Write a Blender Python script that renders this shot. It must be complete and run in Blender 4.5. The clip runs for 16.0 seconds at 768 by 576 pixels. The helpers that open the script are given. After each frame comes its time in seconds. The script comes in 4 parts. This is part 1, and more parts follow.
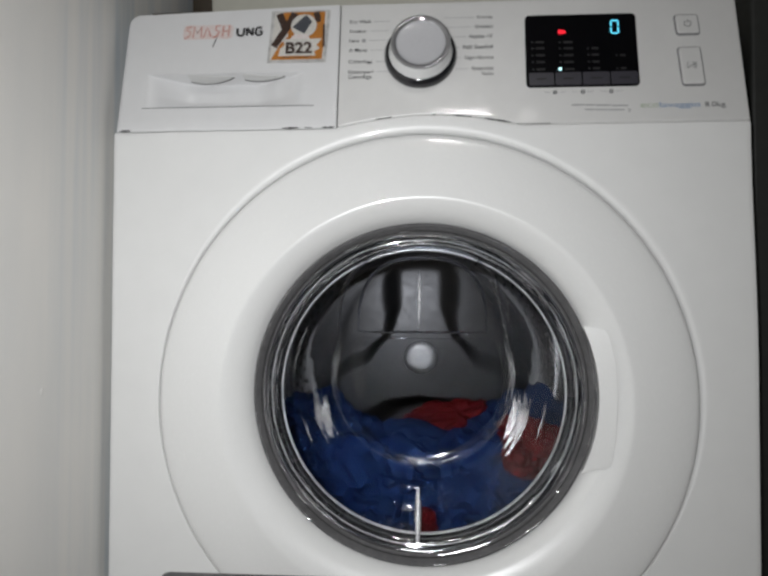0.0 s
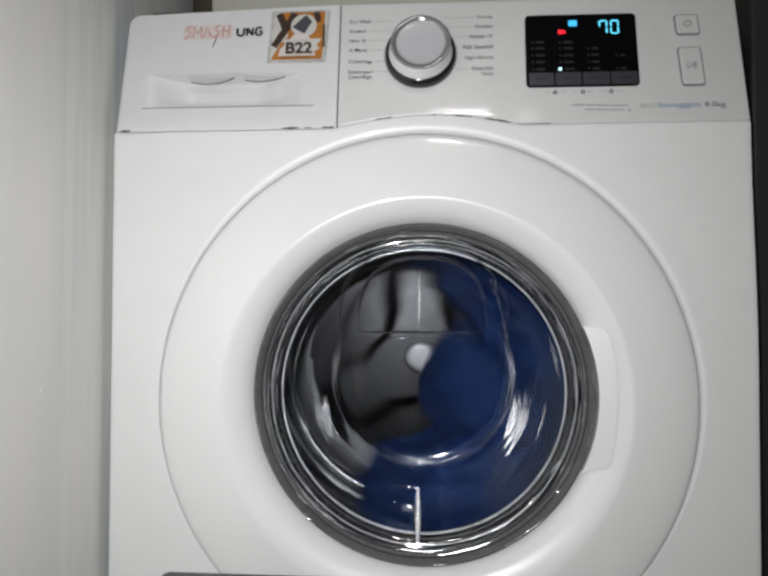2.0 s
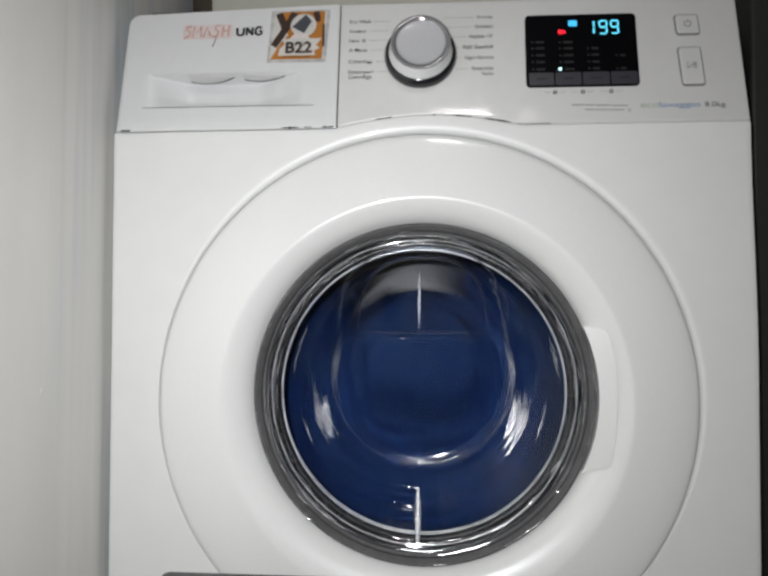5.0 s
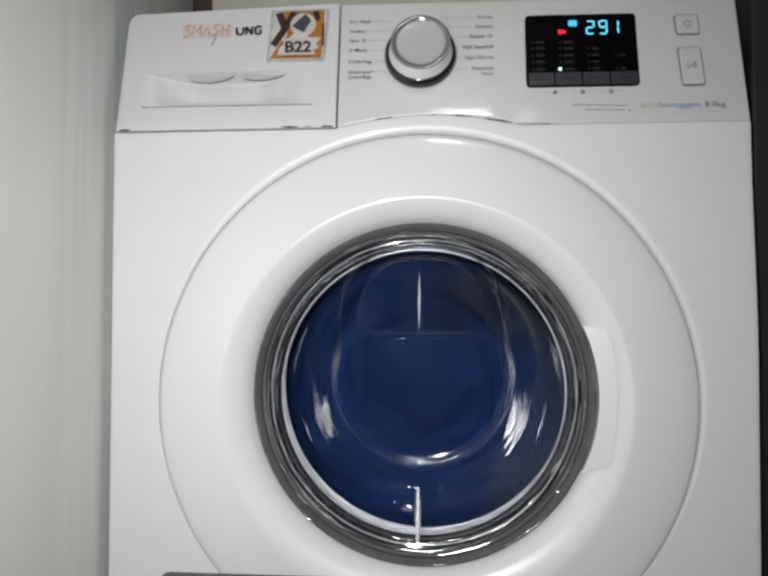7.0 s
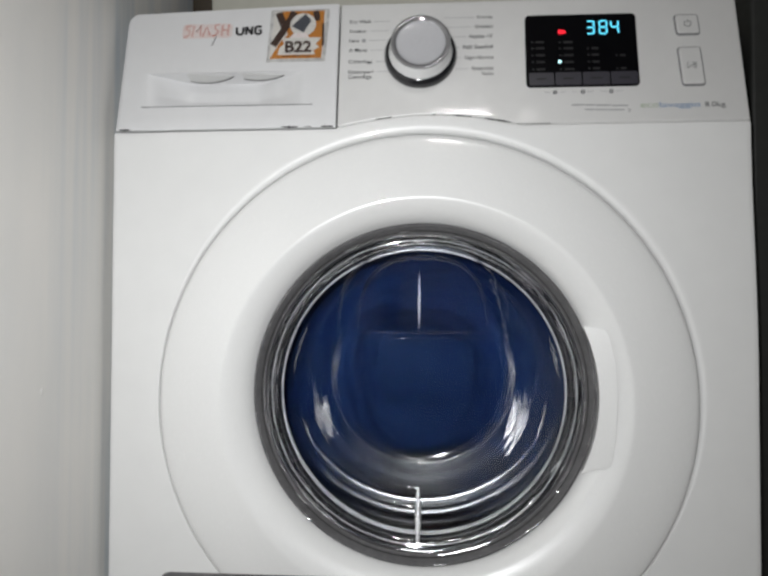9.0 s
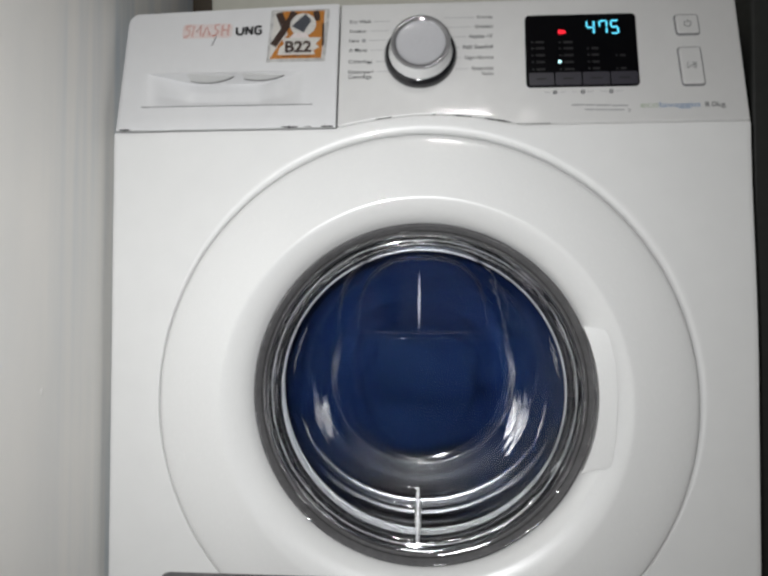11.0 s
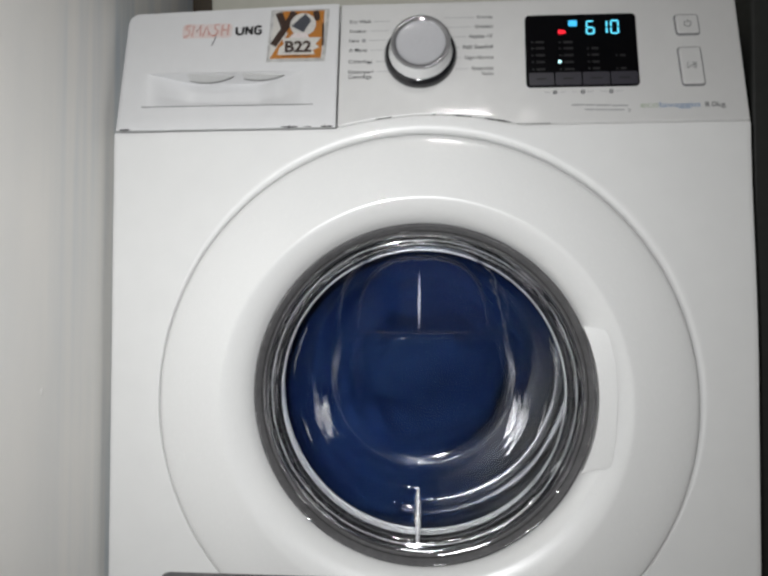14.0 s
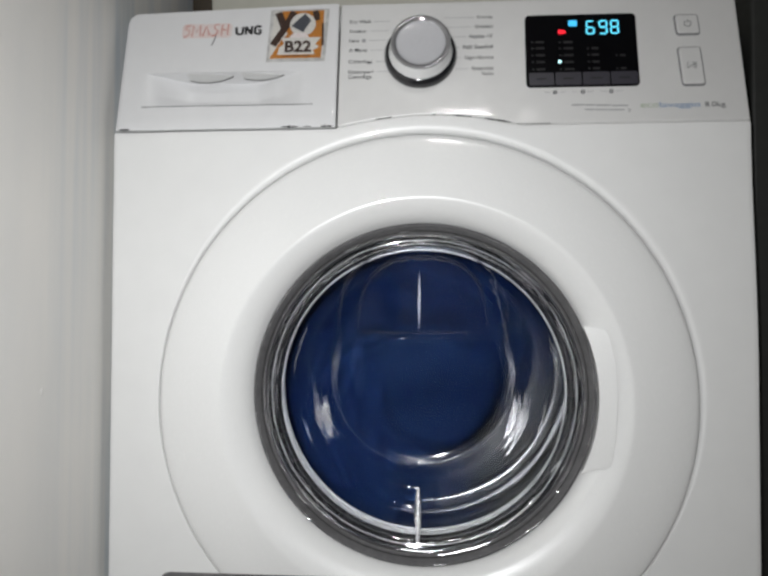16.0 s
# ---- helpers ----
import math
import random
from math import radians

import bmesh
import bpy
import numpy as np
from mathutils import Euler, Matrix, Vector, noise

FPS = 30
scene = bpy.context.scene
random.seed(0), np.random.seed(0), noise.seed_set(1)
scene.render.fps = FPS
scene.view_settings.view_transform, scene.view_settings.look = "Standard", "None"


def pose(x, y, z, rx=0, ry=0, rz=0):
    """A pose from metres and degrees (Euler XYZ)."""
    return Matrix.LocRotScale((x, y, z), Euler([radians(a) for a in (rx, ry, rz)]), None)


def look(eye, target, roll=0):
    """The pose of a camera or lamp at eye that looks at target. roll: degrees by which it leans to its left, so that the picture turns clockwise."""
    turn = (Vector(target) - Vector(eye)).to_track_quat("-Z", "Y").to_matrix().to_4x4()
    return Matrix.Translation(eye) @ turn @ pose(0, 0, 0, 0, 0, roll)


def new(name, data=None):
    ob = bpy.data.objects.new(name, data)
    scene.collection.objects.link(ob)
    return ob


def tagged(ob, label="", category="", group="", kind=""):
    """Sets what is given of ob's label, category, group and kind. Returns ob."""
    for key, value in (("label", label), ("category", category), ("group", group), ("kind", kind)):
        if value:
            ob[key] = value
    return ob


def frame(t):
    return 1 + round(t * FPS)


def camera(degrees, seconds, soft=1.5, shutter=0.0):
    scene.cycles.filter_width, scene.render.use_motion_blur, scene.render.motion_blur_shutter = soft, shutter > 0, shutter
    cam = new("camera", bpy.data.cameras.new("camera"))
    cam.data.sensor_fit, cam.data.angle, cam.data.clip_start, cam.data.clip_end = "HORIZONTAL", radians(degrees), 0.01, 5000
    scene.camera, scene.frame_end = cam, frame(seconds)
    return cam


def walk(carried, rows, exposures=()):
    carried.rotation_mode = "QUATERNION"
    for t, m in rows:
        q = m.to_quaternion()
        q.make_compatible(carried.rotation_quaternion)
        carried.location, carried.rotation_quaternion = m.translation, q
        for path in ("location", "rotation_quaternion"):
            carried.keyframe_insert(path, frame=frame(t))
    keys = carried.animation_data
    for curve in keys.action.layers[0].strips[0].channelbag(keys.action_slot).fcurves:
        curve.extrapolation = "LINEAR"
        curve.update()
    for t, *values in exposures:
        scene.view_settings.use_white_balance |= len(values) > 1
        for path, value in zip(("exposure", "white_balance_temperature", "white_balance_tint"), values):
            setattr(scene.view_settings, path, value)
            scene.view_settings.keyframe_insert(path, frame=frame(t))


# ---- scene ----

cam = camera(66, 16.0, soft=2.9, shutter=0.9)
EYE = Matrix.Translation((-0.0039, -0.5537, 0.5712)) @ Matrix.Rotation(radians(3.33), 4, "Z") @ Matrix.Rotation(radians(91.315), 4, "X") @ Matrix.Rotation(radians(0.154), 4, "Z")
walk(cam, [(0.0, EYE), (16.0, EYE)], exposures=[(0.0, -0.17), (1.0, -0.13), (2.1, 0.0), (16.0, 0.0)])

# ---- light: the phone's torch beside the lens, one ceiling lamp, a dim closed room ----
world = bpy.data.worlds.new("world")
scene.world = world
world.use_nodes = True
world.node_tree.nodes["Background"].inputs[0].default_value = (0.5, 0.52, 0.55, 1)
world.node_tree.nodes["Background"].inputs[1].default_value = 0.05


def area_lamp(name, m, sx, sy, watts, colour):
    d = bpy.data.lights.new(name, "AREA")
    d.shape, d.size, d.size_y, d.energy, d.color = "RECTANGLE", sx, sy, watts, colour
    ob = new(name, d)
    ob.matrix_world = m
    return ob


area_lamp("torch_light", look((-0.036, -0.565, 0.597), (-0.15, 0.0, 0.575)), 0.012, 0.012, 2.58, (0.97, 0.985, 1.0))
area_lamp("ceiling_light", pose(0.215, -2.00, 2.425), 0.29, 0.11, 7.0, (1.0, 0.98, 0.95))
area_lamp("ceiling_spot", pose(0.555, -2.00, 2.425), 0.09, 0.11, 0.25, (1.0, 0.98, 0.95))


# ---- materials ----
def material(name, colour, rough=0.5, metal=0.0, vary=0.06, scale=30.0, bump=0.0, bump_scale=200.0, coat=0.0, sheen=0.0, emit=0.0, second=None, stretch=(1, 1, 1), spec=0.5):
    """Principled surface with two scales of variation in colour and gloss."""
    m = bpy.data.materials.new(name)
    m.use_nodes = True
    nt = m.node_tree
    b = nt.nodes["Principled BSDF"]
    tc = nt.nodes.new("ShaderNodeTexCoord")
    mp = nt.nodes.new("ShaderNodeMapping")
    mp.inputs["Scale"].default_value = stretch
    nt.links.new(tc.outputs["Object"], mp.inputs["Vector"])
    n1, n2 = nt.nodes.new("ShaderNodeTexNoise"), nt.nodes.new("ShaderNodeTexNoise")
    n1.inputs["Scale"].default_value, n1.inputs["Detail"].default_value = scale * 0.2, 4
    n2.inputs["Scale"].default_value, n2.inputs["Detail"].default_value = scale * 3.0, 6
    for n in (n1, n2):
        nt.links.new(mp.outputs[0], n.inputs["Vector"])
    add = nt.nodes.new("ShaderNodeMath")
    add.operation = "ADD"
    nt.links.new(n1.outputs["Fac"], add.inputs[0])
    nt.links.new(n2.outputs["Fac"], add.inputs[1])
    ramp = nt.nodes.new("ShaderNodeMapRange")
    ramp.inputs["From Min"].default_value, ramp.inputs["From Max"].default_value = 0.7, 1.3
    nt.links.new(add.outputs[0], ramp.inputs["Value"])
    mix = nt.nodes.new("ShaderNodeMix")
    mix.data_type = "RGBA"
    other = second or [c * (1 - vary * 2) for c in colour]
    mix.inputs["A"].default_value, mix.inputs["B"].default_value = (*colour, 1), (*other, 1)
    nt.links.new(ramp.outputs[0], mix.inputs["Factor"])
    nt.links.new(mix.outputs["Result"], b.inputs["Base Color"])
    rr = nt.nodes.new("ShaderNodeMapRange")
    rr.inputs["To Min"].default_value, rr.inputs["To Max"].default_value = max(0.02, rough * 0.85), min(1, rough * 1.2)
    nt.links.new(n2.outputs["Fac"], rr.inputs["Value"])
    nt.links.new(rr.outputs[0], b.inputs["Roughness"])
    b.inputs["Metallic"].default_value = metal
    b.inputs["Specular IOR Level"].default_value = spec
    b.inputs["Coat Weight"].default_value = coat
    b.inputs["Coat Roughness"].default_value = 0.04
    b.inputs["Sheen Weight"].default_value = sheen
    if emit:
        b.inputs["Emission Color"].default_value, b.inputs["Emission Strength"].default_value = (*colour, 1), emit
    if bump:
        n3, bp = nt.nodes.new("ShaderNodeTexNoise"), nt.nodes.new("ShaderNodeBump")
        n3.inputs["Scale"].default_value, n3.inputs["Detail"].default_value = bump_scale, 5
        nt.links.new(mp.outputs[0], n3.inputs["Vector"])
        bp.inputs["Strength"].default_value, bp.inputs["Distance"].default_value = bump, 0.002
        nt.links.new(n3.outputs["Fac"], bp.inputs["Height"])
        nt.links.new(bp.outputs[0], b.inputs["Normal"])
    return m


def glass_material(name, tint, gloss_rough, bump, strength=0.75):
    """Clear pressed glass: refraction under a slightly rippled reflecting skin."""
    m = bpy.data.materials.new(name)
    m.use_nodes = True
    nt = m.node_tree
    nt.nodes.remove(nt.nodes["Principled BSDF"])
    g, r, mix, fr, gain = (nt.nodes.new("ShaderNode" + k) for k in ("BsdfGlossy", "BsdfRefraction", "MixShader", "Fresnel", "Math"))
    r.inputs["Color"].default_value, r.inputs["Roughness"].default_value, r.inputs["IOR"].default_value = (*tint, 1), 0.0, 1.48
    g.inputs["Color"].default_value, g.inputs["Roughness"].default_value = (1, 1, 1, 1), gloss_rough
    fr.inputs["IOR"].default_value = 1.52
    gain.operation, gain.use_clamp = "MULTIPLY", True
    gain.inputs[1].default_value = strength
    nt.links.new(fr.outputs[0], gain.inputs[0])
    nt.links.new(gain.outputs[0], mix.inputs[0])
    nt.links.new(r.outputs[0], mix.inputs[1])
    nt.links.new(g.outputs[0], mix.inputs[2])
    nt.links.new(mix.outputs[0], nt.nodes["Material Output"].inputs["Surface"])
    tc, n3, bp = nt.nodes.new("ShaderNodeTexCoord"), nt.nodes.new("ShaderNodeTexNoise"), nt.nodes.new("ShaderNodeBump")
    n3.inputs["Scale"].default_value, n3.inputs["Detail"].default_value = 45, 2
    nt.links.new(tc.outputs["Object"], n3.inputs["Vector"])
    bp.inputs["Strength"].default_value, bp.inputs["Distance"].default_value = bump, 0.002
    nt.links.new(n3.outputs["Fac"], bp.inputs["Height"])
    nt.links.new(bp.outputs[0], g.inputs["Normal"])
    return m


ENAMEL = material("white_enamel", (0.80, 0.80, 0.79), 0.36, vary=0.02, scale=12, bump=0.02, bump_scale=350, coat=0.15)
DOOR_WHITE = material("door_white_plastic", (0.80, 0.80, 0.79), 0.26, vary=0.0, scale=400, coat=0.7)
PANEL_WHITE = material("pearl_plastic", (0.69, 0.685, 0.675), 0.33, vary=0.02, scale=25, bump=0.02, bump_scale=900, coat=0.22)
DRAWER_WHITE = material("drawer_plastic", (0.72, 0.72, 0.725), 0.33, vary=0.02, scale=25, bump=0.02, bump_scale=700, coat=0.2)
GAP_DARK = material("seam_dark", (0.03, 0.03, 0.03), 0.8, vary=0.2)
BUTTON_EDGE = material("button_bright_edge", (0.34, 0.34, 0.35), 0.18, metal=0.45, vary=0.05, scale=60, coat=0.5)
KNOB_SIDE = material("knob_side_plastic", (0.78, 0.78, 0.78), 0.15, vary=0.03, scale=60, coat=0.6)
KNOB_FOOT = material("knob_black_gloss", (0.016, 0.016, 0.019), 0.16, vary=0.1, scale=60, coat=0.4)
KNOB_RIM = material("knob_rim_clear", (0.42, 0.42, 0.43), 0.12, metal=0.6, vary=0.05, scale=90, coat=0.8)
KNOB_CAP = material("knob_cap_plastic", (0.50, 0.50, 0.52), 0.30, vary=0.03, scale=120, coat=0.4)
# drum back: far darker than bare steel, the drum's inner shade is in the colour
STEEL_SHADED = material("shaded_drum_steel", (0.042, 0.042, 0.0435), 0.30, metal=1.0, vary=0.12, scale=40, bump=0.015, bump_scale=120)
STEEL_DARK = material("drum_hole_dark", (0.02, 0.02, 0.02), 0.6, vary=0.2)
STEEL_WALL = material("drum_wall_steel", (0.74, 0.74, 0.75), 0.22, metal=1.0, vary=0.12, scale=40, bump=0.04, bump_scale=90)
HUB_STEEL = material("hub_steel", (0.24, 0.24, 0.245), 0.36, metal=1.0, vary=0.15, scale=80, bump=0.1, bump_scale=200)
# heel: same steel as the wall, darkened in colour for the shade back there
HEEL_SHADED = material("shaded_heel_steel", (0.12, 0.12, 0.123), 0.46, metal=0.84, vary=0.12, scale=40, bump=0.05, bump_scale=120)
LIFTER = material("lifter_plastic", (0.10, 0.10, 0.105), 0.35, vary=0.1)
RUBBER = material("grey_rubber", (0.022, 0.022, 0.025), 0.45, vary=0.12, scale=50, bump=0.06, bump_scale=250)
BEZEL = material("dark_grey_bezel", (0.125, 0.123, 0.126), 0.34, vary=0.15, scale=60, bump=0.06, bump_scale=60, spec=0.05)
RING_METAL = material("grey_ring_plastic", (0.026, 0.026, 0.028), 0.26, vary=0.3, scale=90, bump=0.30, bump_scale=90, spec=0.25)
LIP_PALE = material("pale_rubber_lip", (0.46, 0.46, 0.45), 0.45, vary=0.15, scale=40)
RING_PALE = material("pale_grey_ring", (0.50, 0.50, 0.50), 0.3, scale=30, second=(0.24, 0.24, 0.24))
GLASS = glass_material("door_glass", (0.90, 0.91, 0.93), 0.045, 0.03, 0.42)
# reflection raised ninefold, for beads that stand in for the torch's streak
GLASS_SHEEN = glass_material("torch_streak_glass", (0.97, 0.97, 0.98), 0.34, 0.0, 9.0)
GLASS_LINE = glass_material("mould_line", (0.80, 0.82, 0.88), 0.35, 0.0, 0.25)
# reflection raised eightfold, for drops and for glints laid on as glass lines
GLASS_GLINT_DROP = glass_material("water_and_glint_marks", (0.97, 0.97, 0.98), 0.13, 0.0, 8.0)
DISPLAY = material("display_black", (0.003, 0.003, 0.004), 0.10, vary=0.1, spec=0.25)
TOUCH = material("touch_key_grey", (0.040, 0.038, 0.050), 0.35, vary=0.1, scale=80)
PRINT_DIM = material("unlit_print", (0.011, 0.011, 0.012), 0.5, vary=0.1)
CYAN = material("cyan_segment", (0.13, 0.74, 1.0), 0.4, vary=0.0, emit=0.95)
ICON_BLUE = material("icon_light", (0.05, 0.46, 0.80), 0.4, vary=0.0, emit=0.85)
RED_LED = material("red_indicator", (0.85, 0.012, 0.03), 0.4, vary=0.0, emit=0.9)
WHITE_LED = material("white_indicator", (0.55, 0.95, 1.0), 0.4, vary=0.0, emit=1.5)
INK = material("grey_print", (0.06, 0.06, 0.066), 0.6, vary=0.15, scale=300)
INK_BLACK = material("black_print", (0.012, 0.012, 0.014), 0.4, vary=0.2, scale=200)
INK_LIGHT = material("pale_print", (0.40, 0.40, 0.41), 0.6, vary=0.1, scale=300)
INK_GREEN = material("pale_green_print", (0.42, 0.50, 0.36), 0.5, vary=0.1)
INK_BLUE = material("blue_print", (0.10, 0.24, 0.46), 0.5, vary=0.1)
PENCIL_RED = material("red_marker", (0.50, 0.16, 0.12), 0.7, vary=0.2, scale=260, second=(0.64, 0.46, 0.42))
SMEAR = material("red_marker_smear", (0.66, 0.53, 0.50), 0.6, vary=0.05, scale=110, second=(0.72, 0.71, 0.71))
STICKER_EDGE = material("sticker_stamp_edge", (0.26, 0.26, 0.26), 0.5, scale=700, second=(0.66, 0.65, 0.63))
STICKER_WHITE = material("sticker_white", (0.66, 0.64, 0.60), 0.4, vary=0.08, scale=200)
STICKER_ORANGE = material("sticker_orange", (0.50, 0.19, 0.03), 0.4, vary=0.12, scale=200)
STICKER_BROWN = material("sticker_brown", (0.055, 0.030, 0.022), 0.4, vary=0.2, scale=200)
STICKER_GREY = material("sticker_grey", (0.07, 0.075, 0.09), 0.4, vary=0.1, scale=200)
BLUE_CLOTH = material("navy_cotton", (0.0052, 0.0150, 0.050), 0.9, scale=45, second=(0.0038, 0.0108, 0.036), bump=0.12, bump_scale=320, sheen=0.0, spec=0.06)
BLUE_CLOTH_2 = material("royal_blue_cotton", (0.0056, 0.0160, 0.055), 0.9, scale=40, second=(0.0025, 0.0098, 0.044), bump=0.12, bump_scale=280, sheen=0.0, spec=0.06)
RED_CLOTH = material("red_cotton", (0.060, 0.002, 0.003), 0.9, scale=40, second=(0.035, 0.0015, 0.002), bump=0.12, bump_scale=300, spec=0.06)
TAB_WHITE = material("tab_plastic", (0.66, 0.66, 0.65), 0.3, vary=0.03, scale=60)
WALL_PAINT = material("white_wall_paint", (0.78, 0.755, 0.715), 0.55, scale=7, second=(0.69, 0.685, 0.665), bump=0.35, bump_scale=14, coat=0.1, stretch=(1, 1, 0.25))


def streaks(m, y0, y1, colour):
    """Bluish runs of old paint down the wall, thickest between y0 and y1."""
    nt = m.node_tree
    b = nt.nodes["Principled BSDF"]
    base = b.inputs["Base Color"].links[0].from_socket
    tc, xyz, near = (nt.nodes.new("ShaderNode" + k) for k in ("TexCoord", "SeparateXYZ", "MapRange"))
    nt.links.new(tc.outputs["Object"], xyz.inputs[0])
    near.inputs["From Min"].default_value, near.inputs["From Max"].default_value = y0, y1
    nt.links.new(xyz.outputs["Y"], near.inputs["Value"])
    last = near.outputs[0]
    for scale, lo, hi in (((1, 95, 1.6), 0.36, 0.66), ((1, 22, 2.6), 0.30, 0.62)):
        mp, n, mr, mul = (nt.nodes.new("ShaderNode" + k) for k in ("Mapping", "TexNoise", "MapRange", "Math"))
        mp.inputs["Scale"].default_value = scale
        n.inputs["Scale"].default_value, n.inputs["Detail"].default_value = 1.0, 5
        mr.inputs["From Min"].default_value, mr.inputs["From Max"].default_value = lo, hi
        mul.operation = "MULTIPLY"
        nt.links.new(tc.outputs["Object"], mp.inputs["Vector"])
        nt.links.new(mp.outputs[0], n.inputs["Vector"])
        nt.links.new(n.outputs["Fac"], mr.inputs["Value"])
        nt.links.new(mr.outputs[0], mul.inputs[0])
        nt.links.new(last, mul.inputs[1])
        last = mul.outputs[0]
    mix = nt.nodes.new("ShaderNodeMix")
    mix.data_type = "RGBA"
    mix.inputs["B"].default_value = (*colour, 1)
    nt.links.new(last, mix.inputs["Factor"])
    nt.links.new(base, mix.inputs["A"])
    nt.links.new(mix.outputs["Result"], b.inputs["Base Color"])


streaks(WALL_PAINT, -0.11, 0.03, (0.46, 0.52, 0.57))
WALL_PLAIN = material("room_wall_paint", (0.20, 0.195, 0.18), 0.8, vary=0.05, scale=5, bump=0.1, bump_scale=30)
CEILING_PAINT = material("ceiling_paint", (0.40, 0.40, 0.39), 0.85, vary=0.04, scale=4)
FLOOR_TILE = material("floor_tile", (0.30, 0.27, 0.23), 0.4, vary=0.1, scale=20)
BEIGE = material("beige_laminate", (0.56, 0.55, 0.48), 0.45, vary=0.04, scale=25)
DARK_WOOD = material("dark_wood", (0.06, 0.045, 0.03), 0.5, vary=0.2, scale=60, stretch=(1, 1, 0.1))
DARK_LAMINATE = material("dark_laminate", (0.018, 0.019, 0.017), 0.55, vary=0.15, scale=30)
GREY_PLASTIC = material("grey_plastic", (0.075, 0.075, 0.078), 0.5, vary=0.08, scale=40, bump=0.05)
LAMP_GLOW = material("lamp_diffuser", (1.0, 0.96, 0.9), 0.5, vary=0.0, emit=2.5)


# ---- building helpers ----
def finish(name, bm, mat, parent=None, label="", smooth=True):
    me = bpy.data.meshes.new(name)
    bmesh.ops.recalc_face_normals(bm, faces=bm.faces)
    bm.to_mesh(me)
    bm.free()
    me.materials.append(mat)
    if smooth:
        me.polygons.foreach_set("use_smooth", [True] * len(me.polygons))
        me.set_sharp_from_angle(angle=radians(38))
        me.polygons.foreach_set("use_smooth", [len(p.vertices) < 5 for p in me.polygons])
    ob = new(name, me)
    if parent:
        ob.parent = parent
    if label:
        tagged(ob, label)
    return ob


def part(name, bm, mat, parent, label="", smooth=True):
    return finish(name, bm, mat, parent, label, smooth)


def lathe(profile, m, steps=96, closed=False):
    """Turns (radius, height) points round the local z axis of m."""
    bm = bmesh.new()
    rings = []
    for r, h in profile:
        if r < 1e-6:
            rings.append([bm.verts.new(m @ Vector((0, 0, h)))])
        else:
            rings.append([bm.verts.new(m @ Vector((r * math.cos(2 * math.pi * k / steps), r * math.sin(2 * math.pi * k / steps), h))) for k in range(steps)])
    pairs = list(zip(rings, rings[1:])) + ([(rings[-1], rings[0])] if closed else [])
    for a, b in pairs:
        for k in range(steps):
            q = [a[k % len(a)], a[(k + 1) % len(a)], b[(k + 1) % len(b)], b[k % len(b)]]
            q = list(dict.fromkeys(q))
            if len(q) > 2:
                bm.faces.new(q)
    return bm


def offset(points, d):
    """Moves a counter-clockwise outline inwards by d."""
    out = []
    n = len(points)
    for i in range(n):
        a, b, c = Vector(points[i - 1]), Vector(points[i]), Vector(points[(i + 1) % n])
        e1, e2 = (b - a).normalized(), (c - b).normalized()
        n1, n2 = Vector((-e1.y, e1.x)), Vector((-e2.y, e2.x))
        k = n1 + n2
        k = k / max(0.3, k.length_squared / 2)
        out.append((b.x + k.x * d, b.y + k.y * d))
    return out


def plate(outline, m, front, back, bevel=0.001):
    """A slab of a counter-clockwise outline in m's x, y plane, from height back to front, its front edge rounded."""
    bm = bmesh.new()
    levels = [(0.0, back), (0.0, front - bevel), (bevel * 0.3, front - bevel * 0.3), (bevel, front)] if bevel else [(0.0, back), (0.0, front)]
    rings = [[bm.verts.new(m @ Vector((x, y, h))) for x, y in (offset(outline, d) if d else outline)] for d, h in levels]
    n = len(outline)
    for a, b in zip(rings, rings[1:]):
        for k in range(n):
            bm.faces.new((a[k], a[(k + 1) % n], b[(k + 1) % n], b[k]))
    bm.faces.new(rings[-1])
    bm.faces.new(list(reversed(rings[0])))
    return bm


def rounded(x0, y0, x1, y1, r, steps=6, skew=0.0):
    """Rounded rectangle, counter-clockwise; skew shifts the bottom edge sideways."""
    pts = []
    for cx, cy, a0 in ((x1 - r, y0 + r, -90), (x1 - r, y1 - r, 0), (x0 + r, y1 - r, 90), (x0 + r, y0 + r, 180)):
        for k in range(steps + 1):
            a = radians(a0 + 90 * k / steps)
            pts.append((cx + r * math.cos(a), cy + r * math.sin(a)))
    return [(x + skew * (y1 - y) / (y1 - y0), y) for x, y in pts]


def box_mesh(x0, y0, z0, x1, y1, z1, bevel=0.0):
    bm = bmesh.new()
    bmesh.ops.create_cube(bm, size=1, matrix=Matrix.Translation(((x0 + x1) / 2, (y0 + y1) / 2, (z0 + z1) / 2)) @ Matrix.Diagonal((x1 - x0, y1 - y0, z1 - z0, 1)))
    if bevel:
        bmesh.ops.bevel(bm, geom=bm.edges, offset=bevel, segments=3, affect="EDGES", profile=0.5)
    return bm


def stroke(points, width, m, h):
    """A flat line of a given width along points in m's plane."""
    bm = bmesh.new()
    vs = []
    for i, (x, y) in enumerate(points):
        a, b = Vector(points[max(0, i - 1)]), Vector(points[min(len(points) - 1, i + 1)])
        d = (b - a).normalized()
        vs.append([bm.verts.new(m @ Vector((x - d.y * s * width / 2, y + d.x * s * width / 2, h))) for s in (1, -1)])
    for a, b in zip(vs, vs[1:]):
        bm.faces.new((a[0], a[1], b[1], b[0]))
    return bm


